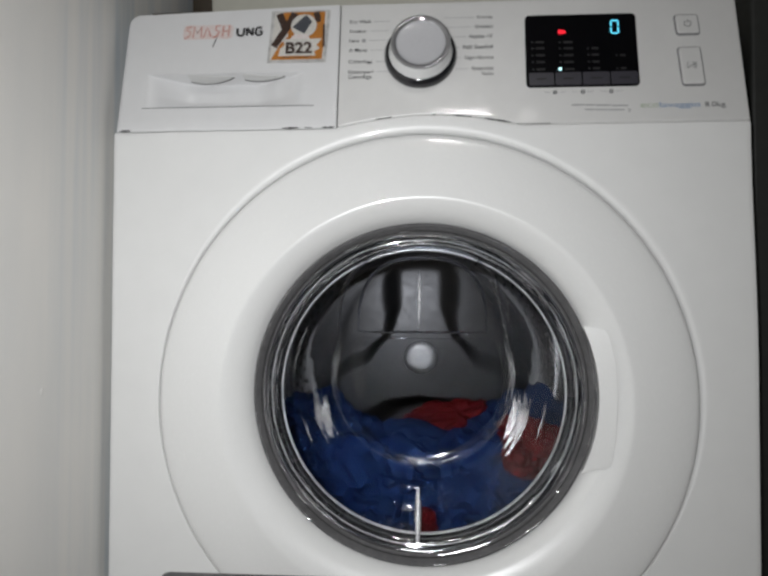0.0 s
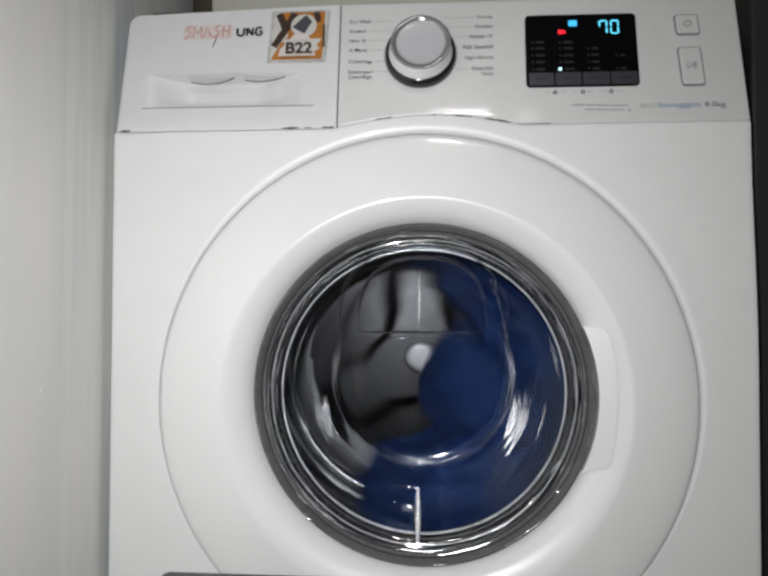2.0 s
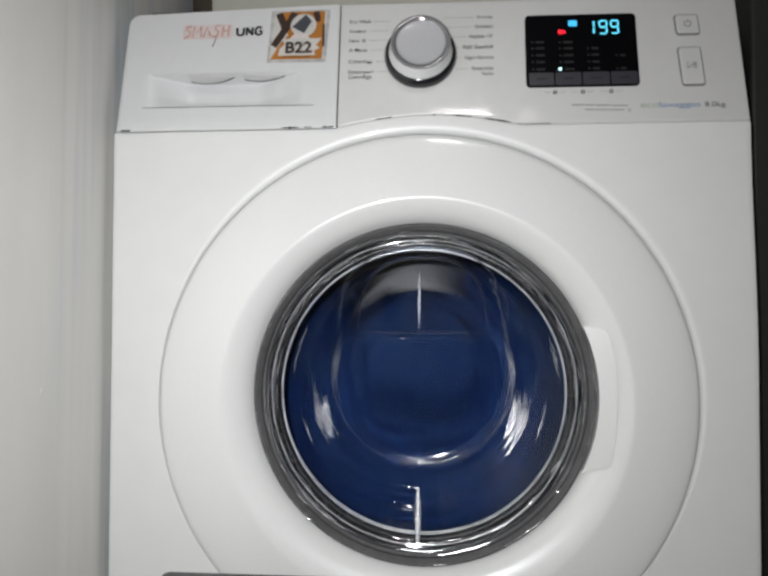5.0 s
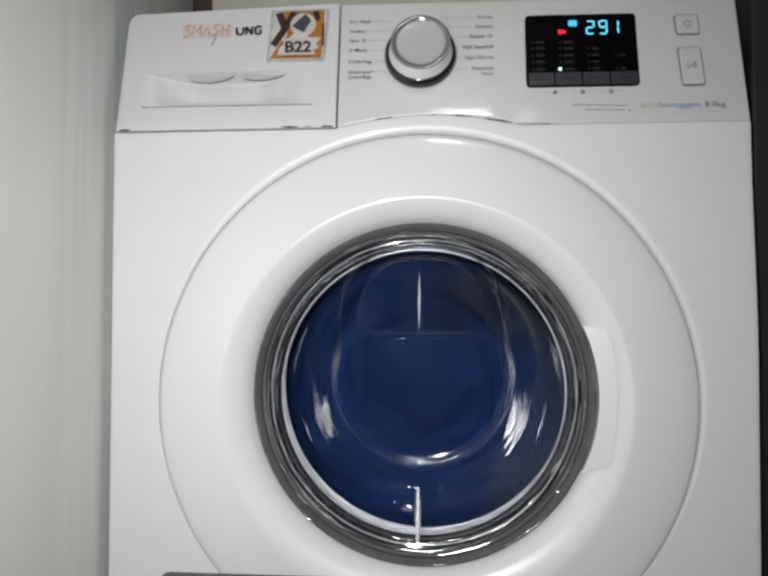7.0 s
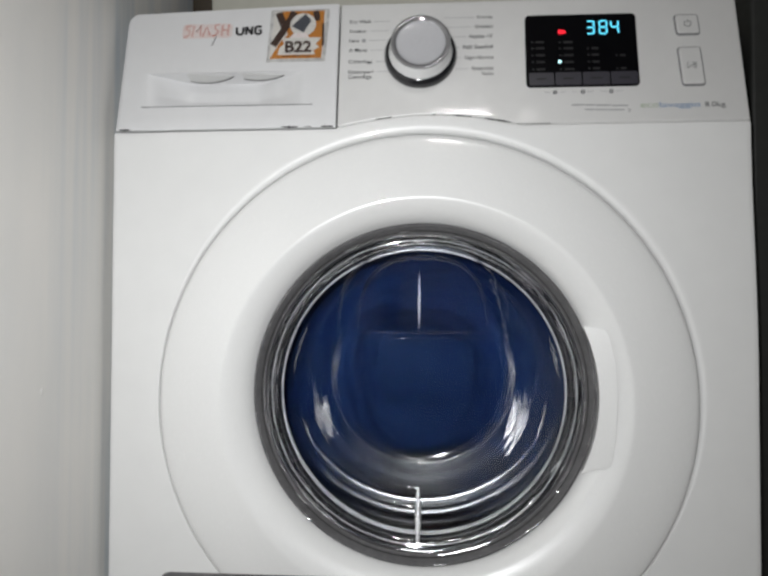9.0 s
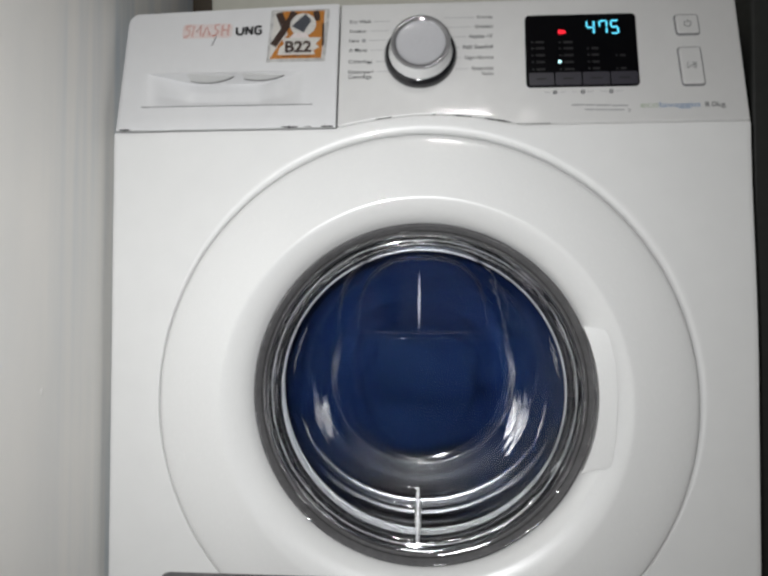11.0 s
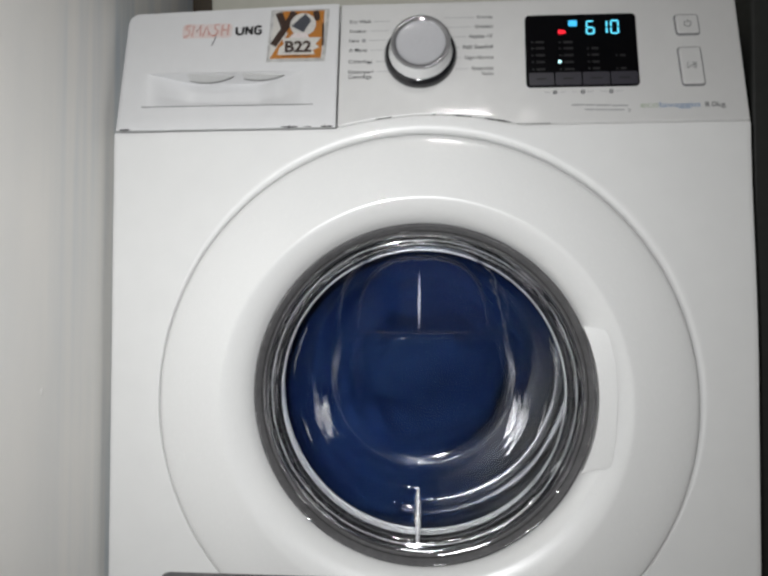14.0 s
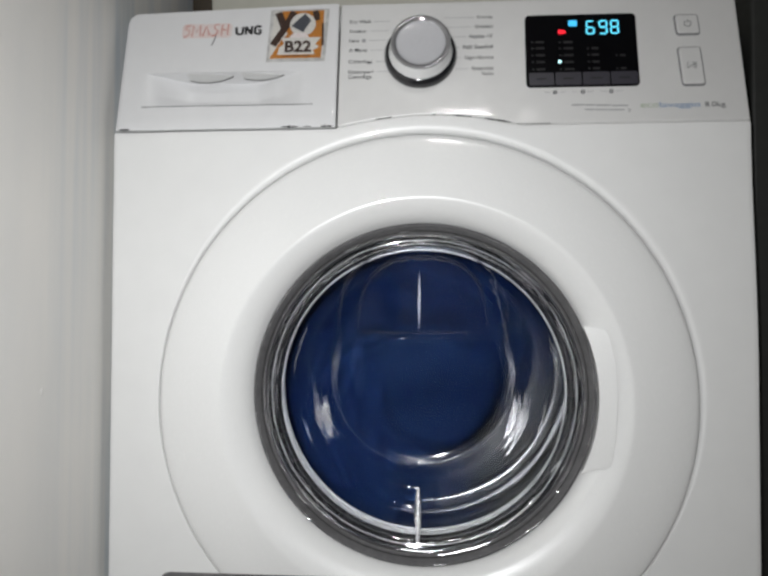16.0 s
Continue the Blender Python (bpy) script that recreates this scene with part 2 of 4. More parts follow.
def smudge(x0, x1, width, path, m, h, seed):
    """Dirt along a joint: a strip of uneven width that tapers at its ends; path gives the height at x."""
    bm = bmesh.new()
    n = 18
    rows = []
    for k in range(n + 1):
        x = x0 + (x1 - x0) * k / n
        w = width * (0.35 + 0.65 * abs(noise.noise(Vector((k * 0.45, seed, 0.3)))) * 2) * min(1.0, 4 * k / n + 0.15, 4 * (n - k) / n + 0.15)
        rows.append([bm.verts.new(m @ Vector((x, path(x) + s * w / 2, h))) for s in (1, -1.3)])
    for a, b in zip(rows, rows[1:]):
        bm.faces.new((a[0], a[1], b[1], b[0]))
    return bm


def lettering(name, words, x, y, width, m, h, mat, parent, align="LEFT", height=None, label="", bold=0.0):
    """Words in the built-in font, scaled to a width, flat on m's plane."""
    c = bpy.data.curves.new(name, "FONT")
    c.body, c.size, c.resolution_u, c.offset = words, 1.0, 3, bold
    tmp = bpy.data.objects.new(name, c)
    scene.collection.objects.link(tmp)
    bpy.context.view_layer.update()
    me = bpy.data.meshes.new_from_object(tmp.evaluated_get(bpy.context.evaluated_depsgraph_get()))
    bpy.data.objects.remove(tmp)
    xs = [v.co.x for v in me.vertices]
    ys = [v.co.y for v in me.vertices]
    k = width / (max(xs) - min(xs))
    ky = height / (max(ys) - min(ys)) if height else k
    x0 = min(xs) if align == "LEFT" else max(xs)
    me.transform(m @ Matrix.Translation((x, y, h)) @ Matrix.Diagonal((k, ky, 1, 1)) @ Matrix.Translation((-x0, -min(ys) if height else 0, 0)))
    me.materials.clear()
    me.materials.append(mat)
    ob = new(name, me)
    ob.parent = parent
    if label:
        tagged(ob, label)
    return ob


# the leaning control panel's plane: x across, y up the slope, z out of it
PANEL = pose(0, -0.002, 0.735, 78.69, 0, 0)
# the door's axis: local z points out to the room
AXIS = Matrix.Translation((0, 0, 0.485)) @ Matrix.Rotation(radians(90), 4, "X")


# how far the door's recess lies off the glass's axis
RECESS = (0.0005, -0.0070)
# rise of the panel's lower joint towards the free side
TILT = 0.005


def soft(x, a, b):
    k = min(1.0, max(0.0, (x - a) / (b - a)))
    return k * k * (3 - 2 * k)


def up(z):
    """Way up the panel's slope for a height in the room."""
    return (z - 0.735) / 0.9806


def seam(x):
    """Height of the joint between the panel and the front, which rises over the door."""
    c = math.cos(math.pi * (x - 0.004) / 0.172) if abs(x - 0.004) < 0.086 else 0.0
    return 0.7362 + TILT * x + 0.0112 * max(0.0, c) ** 0.9


# ---- the room ----
def room():
    tagged(finish("floor", box_mesh(-0.5, -2.7, -0.05, 1.7, 0.9, 0.0), FLOOR_TILE), "brown tiled laundry room floor", "floor", kind="structure")
    tagged(finish("ceiling", box_mesh(-0.5, -2.7, 2.5, 1.7, 0.9, 2.55), CEILING_PAINT), "white painted ceiling", "ceiling", kind="structure")
    west = tagged(finish("wall_west", box_mesh(-0.42, -2.7, 0.0, -0.306, 0.9, 2.5), WALL_PAINT), "white painted wall with uneven plaster and bluish streaks", "wall", kind="structure")
    for y, z, q in ((-0.093, 0.498, 0.0024), (-0.060, 0.700, 0.0014)):
        bm = bmesh.new()
        bmesh.ops.create_icosphere(bm, subdivisions=3, radius=1, matrix=Matrix.Translation((-0.306, y, z)) @ Matrix.Diagonal((q * 0.25, q, q * 1.4, 1)))
        part("plaster_lump", bm, WALL_PAINT, west, "small lump under the wall paint")
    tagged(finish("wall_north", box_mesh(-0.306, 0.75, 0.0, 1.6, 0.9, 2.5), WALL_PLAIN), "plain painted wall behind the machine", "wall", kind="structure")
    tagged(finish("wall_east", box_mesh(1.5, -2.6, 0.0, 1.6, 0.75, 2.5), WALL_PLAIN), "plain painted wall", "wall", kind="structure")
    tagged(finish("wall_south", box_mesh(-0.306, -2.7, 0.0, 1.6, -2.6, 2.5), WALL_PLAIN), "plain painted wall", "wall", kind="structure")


# ---- the washing machine ----
def cabinet(machine):
    """Front sheet with a round hole, rounded edges, sides and back, as one shell."""
    bm = bmesh.new()
    n = 192
    rings = []

    def edge(a, inset):
        c, s = math.cos(a), math.sin(a)
        best = 1e9
        hx = 0.299 - inset
        if abs(c) > 1e-9:
            best = min(best, hx / abs(c))
        if s < -1e-9:
            best = min(best, (0.485 - 0.03 - inset) / -s)
        if s > 1e-9:
            k = 0.25
            for _ in range(12):
                k = (seam(k * c if abs(k * c) < 0.299 else 0.299) - 0.0006 - inset - 0.485) / s
                k = min(k, 0.6)
            best = min(best, k)
        return best * c, best * s

    angles = [2 * math.pi * k / n for k in range(n)]
    corners = [math.atan2(z - 0.485, x) % (2 * math.pi) for x in (-0.299, 0.299) for z in (seam(x) - 0.0006, 0.03)]
    angles = sorted(angles + corners)
    n = len(angles)
    # round recess for the door, set a little low inside its lip
    for r, y, k in ((0.17, 0.03, 1), (0.2515, 0.03, 1), (0.2515, 0.0080, 1), (0.2518, 0.0052, 1), (0.2525, 0.0030, 0.95), (0.2536, 0.0014, 0.8), (0.2550, 0.0005, 0.6), (0.2568, 0.0, 0.4), (0.2595, 0.0, 0.3)):
        ring = []
        for a in angles:
            # the lip is broad above the door and fades out below it
            broad = 0.22 + 0.78 * soft(math.cos(a - radians(65)), -0.3, 0.6)
            rr = r if r < 0.25 else 0.2515 + (r - 0.2515) * broad
            kk = 1 - (1 - k) * broad
            ring.append(bm.verts.new((rr * math.cos(a) + RECESS[0] * kk + 0.0012 * (1 - kk), y, 0.485 + rr * math.sin(a) + RECESS[1] * kk - 0.0025 * (1 - kk))))
        rings.append(ring)
    for inset, y in ((0.0050, 0.0), (0.0018, 0.0), (0.0005, 0.0005), (0.0, 0.0018), (0.0, 0.60)):
        ring = []
        for a in angles:
            x, z = edge(a, inset)
            # the front bows out a little along the free side
            x += 0.0045 * soft(x, 0.2, 0.298) * soft(0.252 - z, 0.0, 0.22)
            ring.append(bm.verts.new((x, y, 0.485 + z)))
        rings.append(ring)
    for a, b in zip(rings, rings[1:]):
        for k in range(n):
            bm.faces.new((a[k], a[(k + 1) % n], b[(k + 1) % n], b[k]))
    bm.faces.new(rings[-1])
    part("cabinet", bm, ENAMEL, machine, "white enamelled steel cabinet front and sides")
    part("lid", box_mesh(-0.296, 0.035, 0.8455, 0.296, 0.60, 0.8655, 0.003), ENAMEL, machine, "white top plate")
    part("console_back", box_mesh(-0.292, 0.048, 0.728, 0.292, 0.60, 0.845), GAP_DARK, machine, "dark void behind the panel joints")
    for x in (-0.25, 0.25):
        for y in (0.06, 0.54):
            part("foot", lathe([(0, 0), (0.022, 0), (0.022, 0.012), (0.012, 0.014), (0.012, 0.035), (0, 0.035)], Matrix.Translation((x, y, 0)), 20), RUBBER, machine, "black levelling foot")


def console(machine):
    """Right-hand piece of the leaning panel, with the crest cut out over the door."""
    top = 0.8665
    pts = [(x, up(seam(x))) for x in [-0.0808 + 0.3783 * k / 60 for k in range(61)]]
    right, r = 0.2980, 0.008
    for k in range(1, 9):
        a = radians(90 * k / 8)
        pts.append((right - r + r * math.cos(a), up(0.8660) - r + r * math.sin(a)))
    for x in (0.2, 0.1, 0.0, -0.0808):
        pts.append((x, up(top)))
    part("control_panel", plate(pts, PANEL, 0.0, -0.028, 0.0015), PANEL_WHITE, machine, "pearl white control panel with printed programmes")
    # dirt gathered in the joint
    for x0, x1, w in ((-0.045, -0.028, 0.0011), (0.008, 0.013, 0.0010), (0.028, 0.046, 0.0014), (0.056, 0.083, 0.0017), (0.086, 0.12, 0.0009)):
        part("joint_dirt", smudge(x0, x1, w * 1.2, lambda x: up(seam(x)) - 0.0003, PANEL, 0.0004, x0 * 40), GAP_DARK, machine, "dark dirt in the joint")


def programme_print(machine):
    left = (("Eco Wash", 0.8462, -0.0506, -0.0361), ("Outdoor", 0.8360, -0.0540, -0.0372), ("Lana", 0.8258, -0.0620, -0.0349), ("A Mano", 0.8153, -0.0540, -0.0371), ("Centrifuga", 0.8030, -0.0485, -0.0379), ("Risciacquo+", 0.7922, -0.0470, -0.0354), ("Centrifuga", 0.7868, -0.0490, None))
    right = (("Cotone", 0.8483, 0.0526, 0.0190), ("Sintetici", 0.8380, 0.0507, 0.0230), ("Rapido 15'", 0.8275, 0.0450, 0.0260), ("Pelli Sensibili", 0.8160, 0.0388, 0.0300), ("Ogni Giorno", 0.8050, 0.0400, 0.0318), ("Smacchia", 0.7935, 0.0466, 0.0300), ("Tutto", 0.7880, 0.0560, None))
    for words, z, end, line in left:
        lettering("programme_name", words, -0.0715, up(z) - 0.0015, end + 0.0715, PANEL, 0.0004, INK, machine, bold=0.012)
        if line:
            part("print_line", stroke([(max(end, -0.0556) + 0.003, up(z)), (line + 0.004, up(z))], 0.0005, PANEL, 0.0004), INK_LIGHT, machine)
    for words, z, start, line in right:
        lettering("programme_name", words, start, up(z) - 0.0015, 0.0674 - start, PANEL, 0.0004, INK, machine, bold=0.012)
        if line:
            part("print_line", stroke([(line, up(z)), (start - 0.003, up(z))], 0.0005, PANEL, 0.0004), INK_LIGHT, machine)
    # wool mark after the third name
    part("wool_mark", plate(rounded(-0.0592, up(0.8258) - 0.0018, -0.0556, up(0.8258) + 0.0020, 0.0008), PANEL, 0.0004, 0.0, 0), INK_LIGHT, machine)
    lettering("feature_name", "eco", 0.2008, up(0.7507), 0.0165, PANEL, 0.0004, INK_GREEN, machine, height=0.0042)
    lettering("feature_name", "lavaggio", 0.2180, up(0.7493), 0.0364, PANEL, 0.0004, INK_BLUE, machine, height=0.0066)
    lettering("capacity_print", "8.0kg", 0.2587, up(0.7490), 0.0179, PANEL, 0.0004, INK, machine, height=0.0068)
    # two lines too small to read, as bars
    for x0, x1, z in ((0.1382, 0.1500, 0.7546), (0.1508, 0.1590, 0.7543), (0.1598, 0.1740, 0.7539), (0.1750, 0.1898, 0.7533), (0.1505, 0.1590, 0.7497), (0.1600, 0.1705, 0.7494), (0.1712, 0.1860, 0.7491)):
        part("small_print", plate(rounded(x0, up(z) - 0.0006, x1, up(z) + 0.0006, 0.0004, 2), PANEL, 0.0004, 0.0, 0), INK_LIGHT, machine)
    part("print_line", stroke([(0.1890, up(0.7500)), (0.1912, up(0.7492)), (0.1906, up(0.7470)), (0.1885, up(0.7476))], 0.0005, PANEL, 0.0004), INK, machine)
    # option symbols with their tie lines
    for x in (0.1236, 0.1493, 0.1753):
        for s in (-1, 1):
            part("tie_line", stroke([(x + s * 0.0100, up(0.7692)), (x + s * 0.0088, up(0.7676)), (x + s * 0.0035, up(0.7676))], 0.0005, PANEL, 0.0004), INK_LIGHT, machine)
        part("option_symbol", lathe([(0.0011, 0.0004), (0.0021, 0.0004)], PANEL @ Matrix.Translation((x, up(0.7676), 0)), 14), INK, machine)
        part("option_symbol", stroke([(x - 0.0018, up(0.7676) - 0.0016), (x + 0.0018, up(0.7676) + 0.0016)], 0.0006, PANEL, 0.0005), INK, machine)


def knob(machine):
    m = PANEL @ Matrix.Translation((-0.0022, up(0.8080), 0))
    k = part("knob", lathe([(0.0344, 0.0), (0.0348, 0.0020), (0.0345, 0.0044), (0.0334, 0.0070), (0.0318, 0.0088), (0.0304, 0.0094)], m), KNOB_FOOT, machine, "glossy black foot ring of the programme knob")
    part("knob_side", lathe([(0.0308, 0.0086), (0.0299, 0.0104), (0.0290, 0.0150), (0.0283, 0.0190), (0.0279, 0.0212)], m), KNOB_SIDE, k, "glossy white knob side")
    part("knob_rim", lathe([(0.0279, 0.0210), (0.0281, 0.0222), (0.0277, 0.0230), (0.0268, 0.0234), (0.0250, 0.0230), (0.0236, 0.0222), (0.0228, 0.0212)], m), KNOB_RIM, k, "clear glossy knob rim")
    part("knob_cap", lathe([(0.0230, 0.0216), (0.0222, 0.0210), (0.0210, 0.0208), (0.0150, 0.0206), (0.0, 0.0203)], m), KNOB_CAP, k, "pale grey dished knob face")


DIGIT_X = (0.1555, 0.1675, 0.1783)
LIT = {"0": "abcdef", "1": "bc", "2": "abged", "3": "abgcd", "4": "fgbc", "5": "afgcd", "6": "afgedc", "7": "fabc", "8": "abcdefg", "9": "abcdfg"}
OUT = PANEL.to_3x3() @ Vector((0, 0, 1))
segments, lamps = {}, {}


def display(machine):
    d = part("display", plate(rounded(0.0984, up(0.7726), 0.2032, up(0.8484), 0.0045, skew=-0.0012), PANEL, 0.0010, -0.008, 0.0006), DISPLAY, machine, "glossy black display window")
    for x0, x1 in ((0.1000, 0.1232), (0.1244, 0.1486), (0.1498, 0.1746), (0.1758, 0.2002)):
        k = part("touch_key", plate(rounded(x0, up(0.7742), x1, up(0.7872), 0.0014), PANEL, 0.0018, 0.0, 0.0003), TOUCH, d, "dark grey touch key")
        part("key_print", plate(rounded(x0 + 0.007, up(0.7800), x1 - 0.007, up(0.7812), 0.0004, 2), PANEL, 0.0021, 0.0018, 0), PRINT_DIM, d)
    for x, zs, w in ((0.1044, (0.8193, 0.8128, 0.8055, 0.7984, 0.7908), 0.0080), (0.1303, (0.8187, 0.8122, 0.8050, 0.7980, 0.7905), 0.0090), (0.1565, (0.8118, 0.8050, 0.7978, 0.7908), 0.0065), (0.1824, (0.8040, 0.7905), 0.0050)):
        for z in zs:
            part("indicator_dot", lathe([(0.0, 0.0013), (0.0010, 0.0013), (0.0011, 0.0010)], PANEL @ Matrix.Translation((x, up(z), 0)), 10), PRINT_DIM, d)
            part("indicator_print", plate(rounded(x + 0.0032, up(z) - 0.0011, x + 0.0032 + w, up(z) + 0.0011, 0.0004, 2), PANEL, 0.0013, 0.0010, 0), PRINT_DIM, d)
    part("red_indicator", plate([(0.1294, up(0.8278)), (0.1335, up(0.8274)), (0.1362, up(0.8284)), (0.1368, up(0.8296)), (0.1360, up(0.8308)), (0.1335, up(0.8316)), (0.1294, up(0.8318))], PANEL, 0.0014, 0.0010, 0), RED_LED, d, "glowing red temperature light")
    lamps["door_icon"] = part("door_icon", plate(rounded(0.1394, up(0.8355), 0.1474, up(0.8415), 0.0008), PANEL, 0.0016, 0.0006, 0), ICON_BLUE, d, "blinking pale blue symbol light")
    lamps["speed_dot"] = part("speed_dot", lathe([(0.0, 0.0020), (0.0012, 0.0020), (0.0016, 0.0015), (0.0016, 0.0011)], PANEL @ Matrix.Translation((0.1294, up(0.7908), 0)), 14), WHITE_LED, d, "bright white speed light")
    # three digits of seven segments, each a light bar that rises through the window when lit
    w, h, t = 0.0080, 0.0150, 0.0013
    for i, x0 in enumerate(DIGIT_X):
        lean = 0.0006
        y0 = up(0.8264)
        g = 0.0005
        bars = {
            "a": (x0 + g + t * 0.5, y0 + h - t, x0 + w - g - t * 0.5, y0 + h), "d": (x0 + g + t * 0.5, y0, x0 + w - g - t * 0.5, y0 + t), "g": (x0 + g + t * 0.5, y0 + h / 2 - t / 2, x0 + w - g - t * 0.5, y0 + h / 2 + t / 2),
            "f": (x0, y0 + h / 2 + g * 1.5, x0 + t, y0 + h - g - t * 0.5), "b": (x0 + w - t, y0 + h / 2 + g * 1.5, x0 + w, y0 + h - g - t * 0.5),
            "e": (x0, y0 + g + t * 0.5, x0 + t, y0 + h / 2 - g * 1.5), "c": (x0 + w - t, y0 + g + t * 0.5, x0 + w, y0 + h / 2 - g * 1.5)}
        for key, (a, b, c, e) in bars.items():
            sh = lean * ((b + e) / 2 - y0) / h
            segments[i, key] = part("segment", plate(rounded(a + sh, b, c + sh, e, 0.0005, 3), PANEL, 0.0015, 0.0006, 0), CYAN, d, "glowing cyan digit segment")


def buttons(machine):
    for x0, z0, x1, z1, skew in ((0.2380, 0.8236, 0.2606, 0.8452, 0.0010), (0.2382, 0.7714, 0.2600, 0.8112, 0.0014)):
        outer = rounded(x0, up(z0), x1, up(z1), 0.0036, skew=skew)
        b = part("push_button", plate(outer, PANEL, 0.0016, -0.002, 0.0008), BUTTON_EDGE, machine, "button with a bright chrome edge")
        part("button_face", plate(offset(outer, 0.0014), PANEL, 0.0026, 0.0, 0.0006), PANEL_WHITE, b, "pearl white button face")
        cx, cy = (x0 + x1) / 2 + skew / 2, (up(z0) + up(z1)) / 2
        if z1 - z0 < 0.03:
            arc = [(cx + 0.0032 * math.sin(radians(a)), cy + 0.0032 * math.cos(radians(a))) for a in range(35, 326, 10)]
            part("power_symbol", stroke(arc, 0.0007, PANEL, 0.0029), INK, b)
            part("power_symbol", stroke([(cx, cy + 0.0008), (cx, cy + 0.0042)], 0.0007, PANEL, 0.0029), INK, b)
        else:
            part("start_symbol", stroke([(cx - 0.0042, cy - 0.0030), (cx - 0.0042, cy + 0.0030), (cx, cy), (cx - 0.0042, cy - 0.0030)], 0.0007, PANEL, 0.0029), INK, b)
            for dx in (0.0014, 0.0034):
                part("start_symbol", stroke([(cx + dx, cy - 0.0030), (cx + dx, cy + 0.0030)], 0.0008, PANEL, 0.0029), INK, b)


def drawer(machine):
    """Detergent drawer front with its scooped handle, a sheet of even grid."""
    x0, x1 = -0.2955, -0.0818
    zt = 0.8605
    rows = [0.7359, 0.7363, 0.7375, 0.748, 0.754] + [0.7568 + 0.00075 * k for k in range(48)] + [0.7933, 0.7940, 0.7948, 0.797, 0.802, 0.81, 0.82, 0.83, 0.84, 0.848, 0.850, 0.854, 0.8565, 0.8585, 0.8597]
    rows = sorted(set(rows))
    cols = [x0 + (x1 - x0) * k / 90 for k in range(91)]
    bm = bmesh.new()
    grid = []
    for z in rows:
        line = []
        for x in cols:
            lift = 0.0065 * (x - x0) / (x1 - x0) * soft(z, 0.80, 0.8597) + TILT * x * (1 - soft(z, 0.7375, 0.756))
            side = soft(x, -0.272, -0.222) ** 0.8 * (1 - 0.45 * soft(x, -0.165, -0.138)) * (1 - soft(x, -0.142, -0.112))
            d = 0.0
            if 0.7588 < z < 0.7939:
                d = 0.0200 * side * (0.75 + 0.25 * soft(z, 0.759, 0.775))
            # rounded upper corner at the outer end, rounded rim
            r = 0.014
            xx = x
            zc = zt - r
            if z > zc:
                s = r - math.sqrt(max(0.0, r * r - (z - zc) ** 2))
                xx = x0 + s + (x - x0) * (x1 - x0 - s) / (x1 - x0)
            rim = 0.0010 * (1 - soft(min(xx - x0, x1 - xx, z - 0.7359), 0.0, 0.0010))
            line.append(bm.verts.new(PANEL @ Vector((xx, up(z + lift), -d - rim))))
        grid.append(line)
    for a, b in zip(grid, grid[1:]):
        for k in range(len(cols) - 1):
            bm.faces.new((a[k], a[k + 1], b[k + 1], b[k]))
    back = Vector((0, 0.026, 0.0))
    edge = [v for v in grid[0]] + [r[-1] for r in grid[1:]] + list(reversed(grid[-1][:-1])) + [r[0] for r in reversed(grid[1:-1])]
    rear = [bm.verts.new(v.co + back) for v in edge]
    for k in range(len(edge)):
        bm.faces.new((edge[k], edge[(k + 1) % len(edge)], rear[(k + 1) % len(edge)], rear[k]))
    dr = part("detergent_drawer", bm, DRAWER_WHITE, machine, "white detergent drawer front with scooped handle")
    # finger hollows in the underside of the scoop's upper lip
    under = PANEL @ Matrix.Translation((0, up(0.7938), 0)) @ Matrix.Rotation(radians(-90), 4, "X")
    for a, b, deep in ((-0.2310, -0.1850, 0.0150), (-0.1760, -0.1345, 0.0120)):
        curve = [(a + (b - a) * k / 14, 0.0012 + deep * (math.sin(math.pi * (0.14 + 0.80 * k / 14) ** 0.8)) ** 0.7) for k in range(15)]
        part("finger_tab", plate([(a, 0.0012)] + list(reversed(curve)), under, -0.0010, 0.0, 0), TAB_WHITE, dr, "curved white finger hollow under the handle's lip")
        part("tab_edge", stroke(curve, 0.0014, under, -0.0014), INK, dr, "thin grey edge of the finger hollow")
    # shadow along the scoop's lower lip, drawn as a thin ink line
    part("lip_shadow_line", stroke([(-0.2725, up(0.7583)), (-0.19, up(0.7584)), (-0.1040, up(0.7586))], 0.0007, PANEL, 0.0003), INK, dr)
    for a, b, w in ((-0.2925, -0.2800, 0.0017), (-0.1340, -0.1170, 0.0020), (-0.1120, -0.1040, 0.0010), (-0.0960, -0.0830, 0.0016)):
        part("joint_dirt", smudge(a, b, w * 1.3, lambda x: up(0.7362 + TILT * x), PANEL, 0.0005, a * 40), GAP_DARK, dr, "dark dirt in the joint")
    drawer_print(dr)
    return dr


